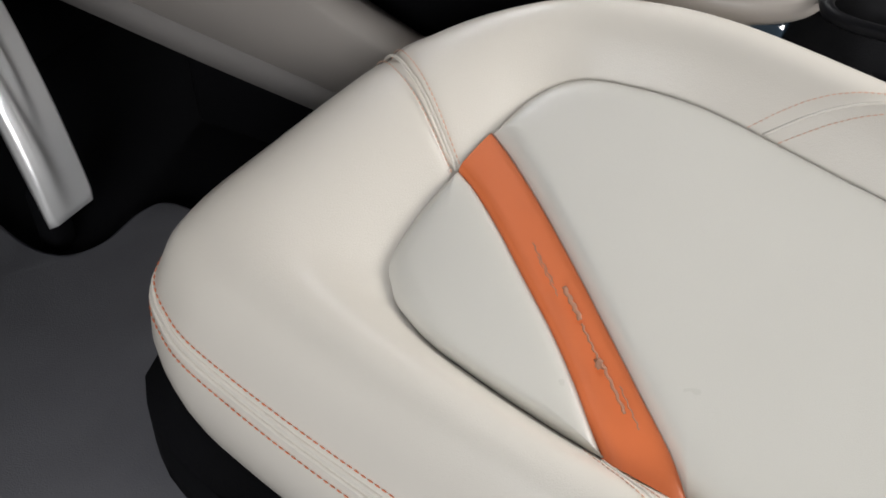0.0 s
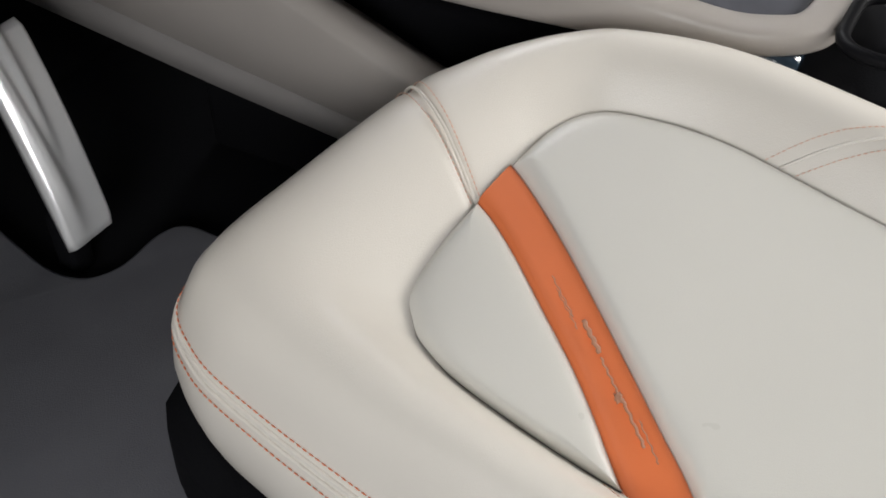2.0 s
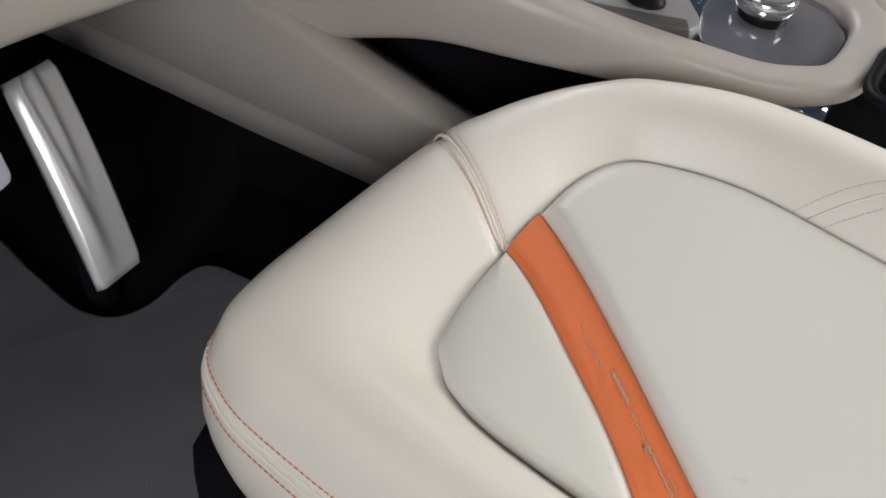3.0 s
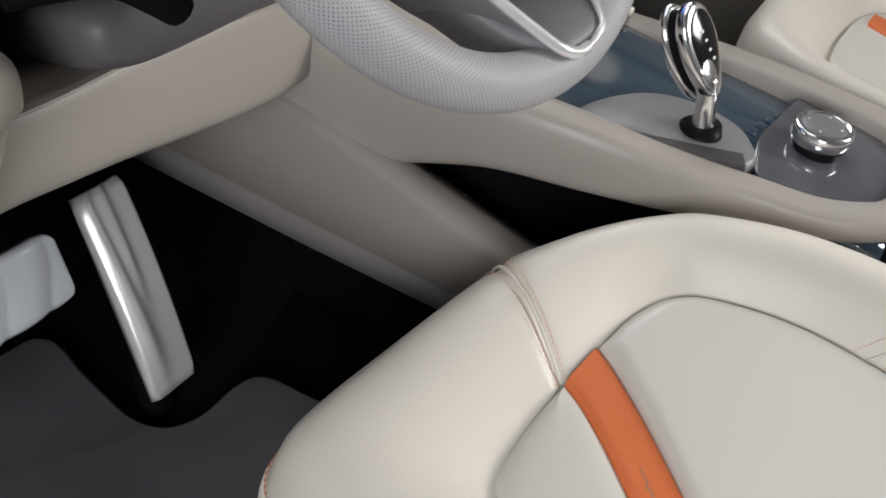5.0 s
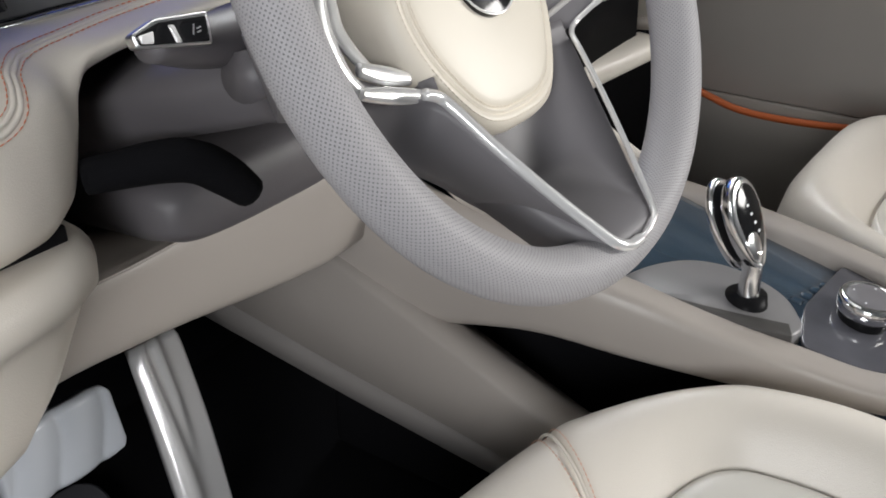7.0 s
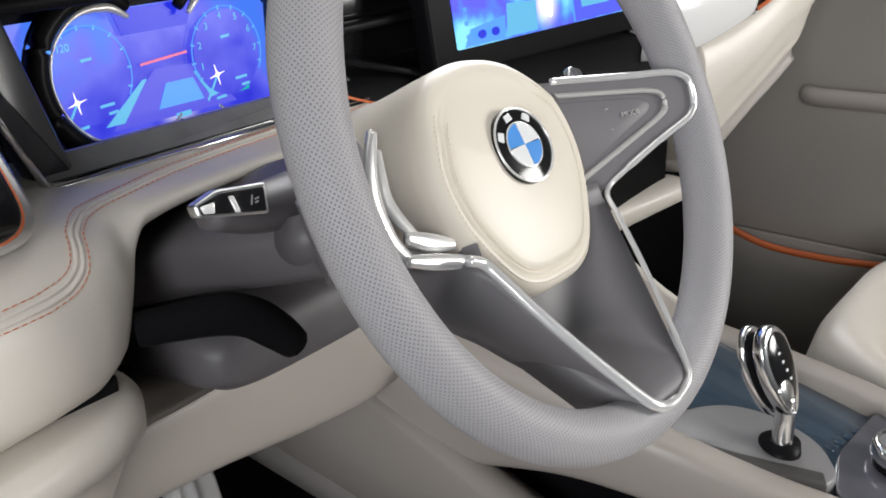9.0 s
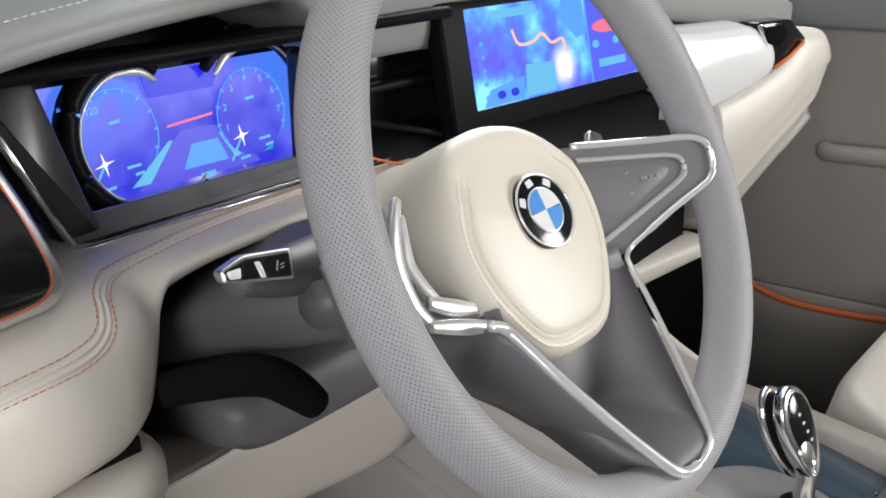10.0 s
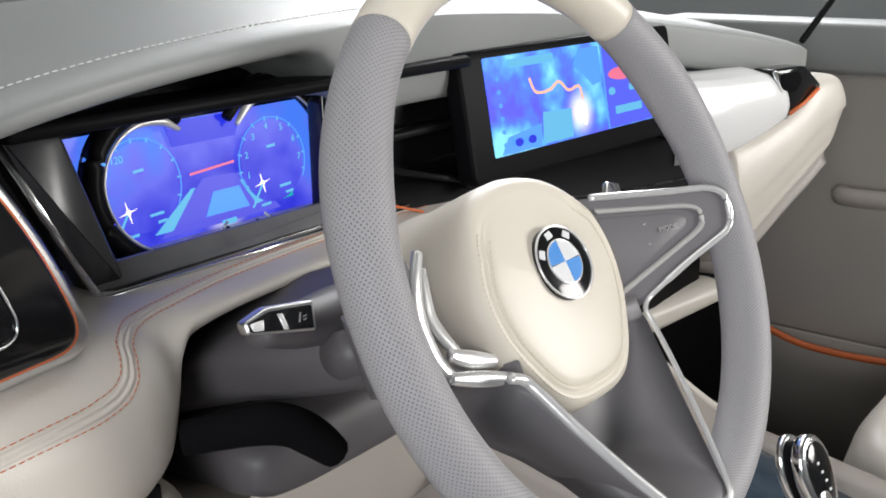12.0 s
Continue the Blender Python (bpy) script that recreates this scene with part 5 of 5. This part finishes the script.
def gear_selector():
    g = empty("gear_selector", "chrome and black loop-shaped gear selector", "gear lever")
    part("collar", tube([(0.315, -0.055, 0.334), (0.315, -0.055, 0.356)], lambda t: 0.021 - 0.003 * t, 24), BLACK, g, "black collar")
    stem = cr([(0.316, -0.056, 0.350), (0.318, -0.056, 0.366), (0.319, -0.056, 0.380), (0.317, -0.053, 0.398)], 14)
    part("stem", tube(stem, lambda t: 0.0105 - 0.0015 * math.sin(3 * t), 16), CHROME, g, "chrome stem")
    axis = Vector((-0.10, 0.34, 0.93)).normalized()
    face = Vector((-0.16, -0.89, 0.36))
    face = (face - axis * face.dot(axis)).normalized()
    side = axis.cross(face)
    hm = Matrix(((side.x, axis.x, face.x, 0.3165), (side.y, axis.y, face.y, -0.044), (side.z, axis.z, face.z, 0.420), (0, 0, 0, 1)))
    oval = []
    for k in range(48):
        a = 2 * math.pi * k / 48
        y = 0.0435 * math.sin(a)
        oval.append((0.0225 * math.cos(a) * (1 + 0.22 * math.sin(a)), y))
    part("back_plate", slab([(x * 0.95, y) for x, y in oval], 0.008, hm @ Matrix.Translation((0, 0, -0.012)), 0.0035, 4), CHROME, g, "chrome back shell")
    part("core", slab([(x * 0.80, y * 0.86) for x, y in oval], 0.020, hm @ Matrix.Translation((0, 0, 0.002)), 0.002), MATT, g, "black core")
    part("front_plate", slab(oval, 0.012, hm @ Matrix.Translation((0, 0, 0.008)), 0.004, 4), CHROME, g, "chrome front shell")
    part("face", slab([(x * 0.72 + 0.001, y * 0.76 + 0.004) for x, y in oval], 0.004, hm @ Matrix.Translation((0, 0, 0.0092)), 0.001), PIANO, g, "black gloss face")
    part("button", slab([(x * 0.42 - 0.006, y * 0.34 - 0.020) for x, y in oval], 0.004, hm @ Matrix.Translation((0, 0, 0.0102)), 0.001), CHROME, g, "chrome button")
    for k in range(4):
        part("gear_mark", strip(band([(-0.002 + 0.002 * k, 0.018 - 0.009 * k), (0.001 + 0.002 * k, 0.018 - 0.009 * k)], 0.0022), hm, 0.0100), WHITE_ENAMEL, g, smooth=False)


gear_selector()


def rotary_knob():
    k = empty("rotary_controller", "round satin metal controller knob", "knob")
    m = pose(0.381, -0.140, 0.320, 8) @ Matrix.Scale(0.94, 4)
    prof = [(0.022, 0.0), (0.024, 0.006), (0.0245, 0.012), (0.0245, 0.014)]

    def lathe(prof, n=36):
        return grid([[m @ Vector((r * math.cos(2 * math.pi * i / n), r * math.sin(2 * math.pi * i / n), z)) for i in range(n)] for r, z in prof], closed=True, caps=True)
    part("base", lathe(prof), BLACK, k, "black knob base")
    part("ring", lathe([(0.0245, 0.014), (0.0275, 0.016), (0.0285, 0.020), (0.0285, 0.027), (0.027, 0.031), (0.0235, 0.032), (0.0225, 0.030)]), CHROME, k, "knurled bright ring")
    part("cap", lathe([(0.0222, 0.026), (0.0222, 0.0305), (0.021, 0.0315), (0.010, 0.0318), (0.001, 0.0318)]), SPOKE, k, "grey touch cap")
    for a in (0, 90, 180, 270):
        part("mark", strip(disc((0.016 * math.cos(radians(a)), 0.016 * math.sin(radians(a))), 0.0012, 0.0012, 8), m, 0.0324), WHITE_ENAMEL, k, smooth=False)


rotary_knob()


# ---- pedals ----
def accelerator():
    p = empty("accelerator_pedal", "brushed metal accelerator pedal with raised ridges", "pedal")
    rings = []
    for k in range(24):
        f = k / 23
        c = Vector((0.026 + 0.026 * f, 0.344 + 0.090 * f, 0.086 + 0.190 * f))
        bow = 0.006 * math.sin(math.pi * f)
        ring = []
        prof = []
        for j in range(21):
            t = j / 20
            x = (t - 0.5) * (0.058 + 0.006 * f) * (1 - 0.16 * max(0, (f - 0.93) / 0.07) ** 2 - 0.12 * max(0, (0.06 - f) / 0.06) ** 2)
            ridge = 0.0075 * math.exp(-((t - 0.18 - 0.10 * (1 - f)) / (0.10 + 0.10 * (1 - f))) ** 2) * min(1, f * 4 + 0.05) + 0.0060 * math.exp(-((t - 0.48) / 0.10) ** 2) * min(1, max(0, (f - 0.35) / 0.35))
            nn = Vector((0, -0.90, 0.43))
            prof.append(c + Vector((x, 0, 0)) + nn * (ridge + bow - (0.004 if j in (0, 20) else 0)))
        back = [c + Vector((x, 0, 0)) - Vector((0, -0.90, 0.43)) * 0.010 for x in (0.028, -0.028)]
        rings.append(prof + back)
    part("pad", grid(rings, closed=True, caps=True), PEDAL, p)
    part("hinge", box(0.014, 0.042, 0.372, 0.400, 0.028, 0.100, 0.006), VOID, p, "black pedal foot")


accelerator()


def brake():
    p = empty("brake_pedal", "light grey metal brake pedal with curved ribs", "pedal")
    m = pose(-0.078, 0.414, 0.236, 73)
    rings = []
    for k in range(49):
        u = -1 + 2 * k / 48
        ring, back = [], []
        for l in range(19):
            v = -1 + 2 * l / 18
            e = max(abs(u), abs(v))
            x = u * (0.063 + 0.002 * v) * (1 - 0.10 * max(0, abs(u) + abs(v) - 1.65) / 0.35)
            y = v * 0.035 * (1 - 0.10 * max(0, abs(u) + abs(v) - 1.65) / 0.35)
            t = (x - 0.012 * math.sin(v * 1.5 + 0.6)) / 0.048 + 5.15
            swell = 0.0065 * abs(math.sin(math.pi * t)) ** 0.75
            fall = 0.006 * max(0, (abs(u) - 0.93) / 0.07) ** 2 + 0.005 * max(0, (abs(v) - 0.88) / 0.12) ** 2
            ring.append(m @ Vector((x, y, swell - fall)))
            back.append(m @ Vector((x, y, -0.010)))
        rings.append(ring + back[::-1])
    part("pad", grid(rings, closed=True, caps=True), BRAKE, p)
    part("arm", tube([(-0.085, 0.425, 0.24), (-0.09, 0.46, 0.30), (-0.09, 0.54, 0.42), (-0.09, 0.68, 0.48)], 0.009, 10), BLACK, p, "black pedal arm")


brake()


# ---- passenger door ----
def passenger_door():
    d = empty("passenger_door", "warm grey leather door panel with orange piping", "car door")
    part("panel", slab(rounded([(-1.0, 0.245), (0.42, 0.250), (0.42, 0.735), (-1.0, 0.745)], 0.01), 0.04, pose(1.10, 0, 0, 90, 0, -90) @ Matrix.Diagonal((-1, 1, 1, 1)), 0.005), DOOR, d)
    part("lower_panel", slab([(-1.0, 0.03), (0.50, 0.03), (0.50, 0.250), (-1.0, 0.245)], 0.03, pose(1.098, 0, 0, 90, 0, -90) @ Matrix.Diagonal((-1, 1, 1, 1)), 0.004), DOOR, d, "lower door panel")
    line = cr([(1.078, 0.50, 0.33), (1.078, 0.36, 0.275), (1.078, 0.29, 0.250), (1.078, 0.22, 0.234), (1.078, 0.10, 0.236), (1.078, -0.10, 0.255), (1.078, -0.5, 0.27)], 40)
    part("piping", tube(line, 0.006, 8), ORANGE, d, "orange piping line")
    part("pull_handle", tube(cr([(1.085, 0.195, 0.488), (1.06, 0.18, 0.490), (1.055, 0.09, 0.493), (1.055, -0.10, 0.500), (1.085, -0.14, 0.502)], 24), 0.013, 12, flat=1.1), STONE, d, "warm grey door pull")
    part("belt_ledge", box(1.05, 1.14, -1.0, 0.50, 0.672, 0.745, 0.008), PAD_GREY, d, "grey window ledge")


passenger_door()

# windscreen base and pillar
tagged(part("windscreen_sill", box(-0.46, 1.1, 0.68, 0.80, 0.74, 0.775, 0.01), PAD_GREY), kind="structure")
pillar = part("windscreen_pillar", tube([(0.93, 0.22, 0.728), (1.02, 0.20, 0.80), (1.10, 0.10, 1.0)], 0.0045, 8), BLACK)
tagged(pillar, kind="structure")

# things stand at their base
for ob in [o for o in scene.objects if o.type == "EMPTY" and not o.parent]:
    pts = [c.matrix_basis @ Vector(b) for c in ob.children for b in c.bound_box]
    lo = Vector([min(p[i] for p in pts) for i in range(3)])
    hi = Vector([max(p[i] for p in pts) for i in range(3)])
    ob.location = ((lo.x + hi.x) / 2, (lo.y + hi.y) / 2, lo.z)
    for c in ob.children:
        c.matrix_parent_inverse = Matrix.Translation(-ob.location)
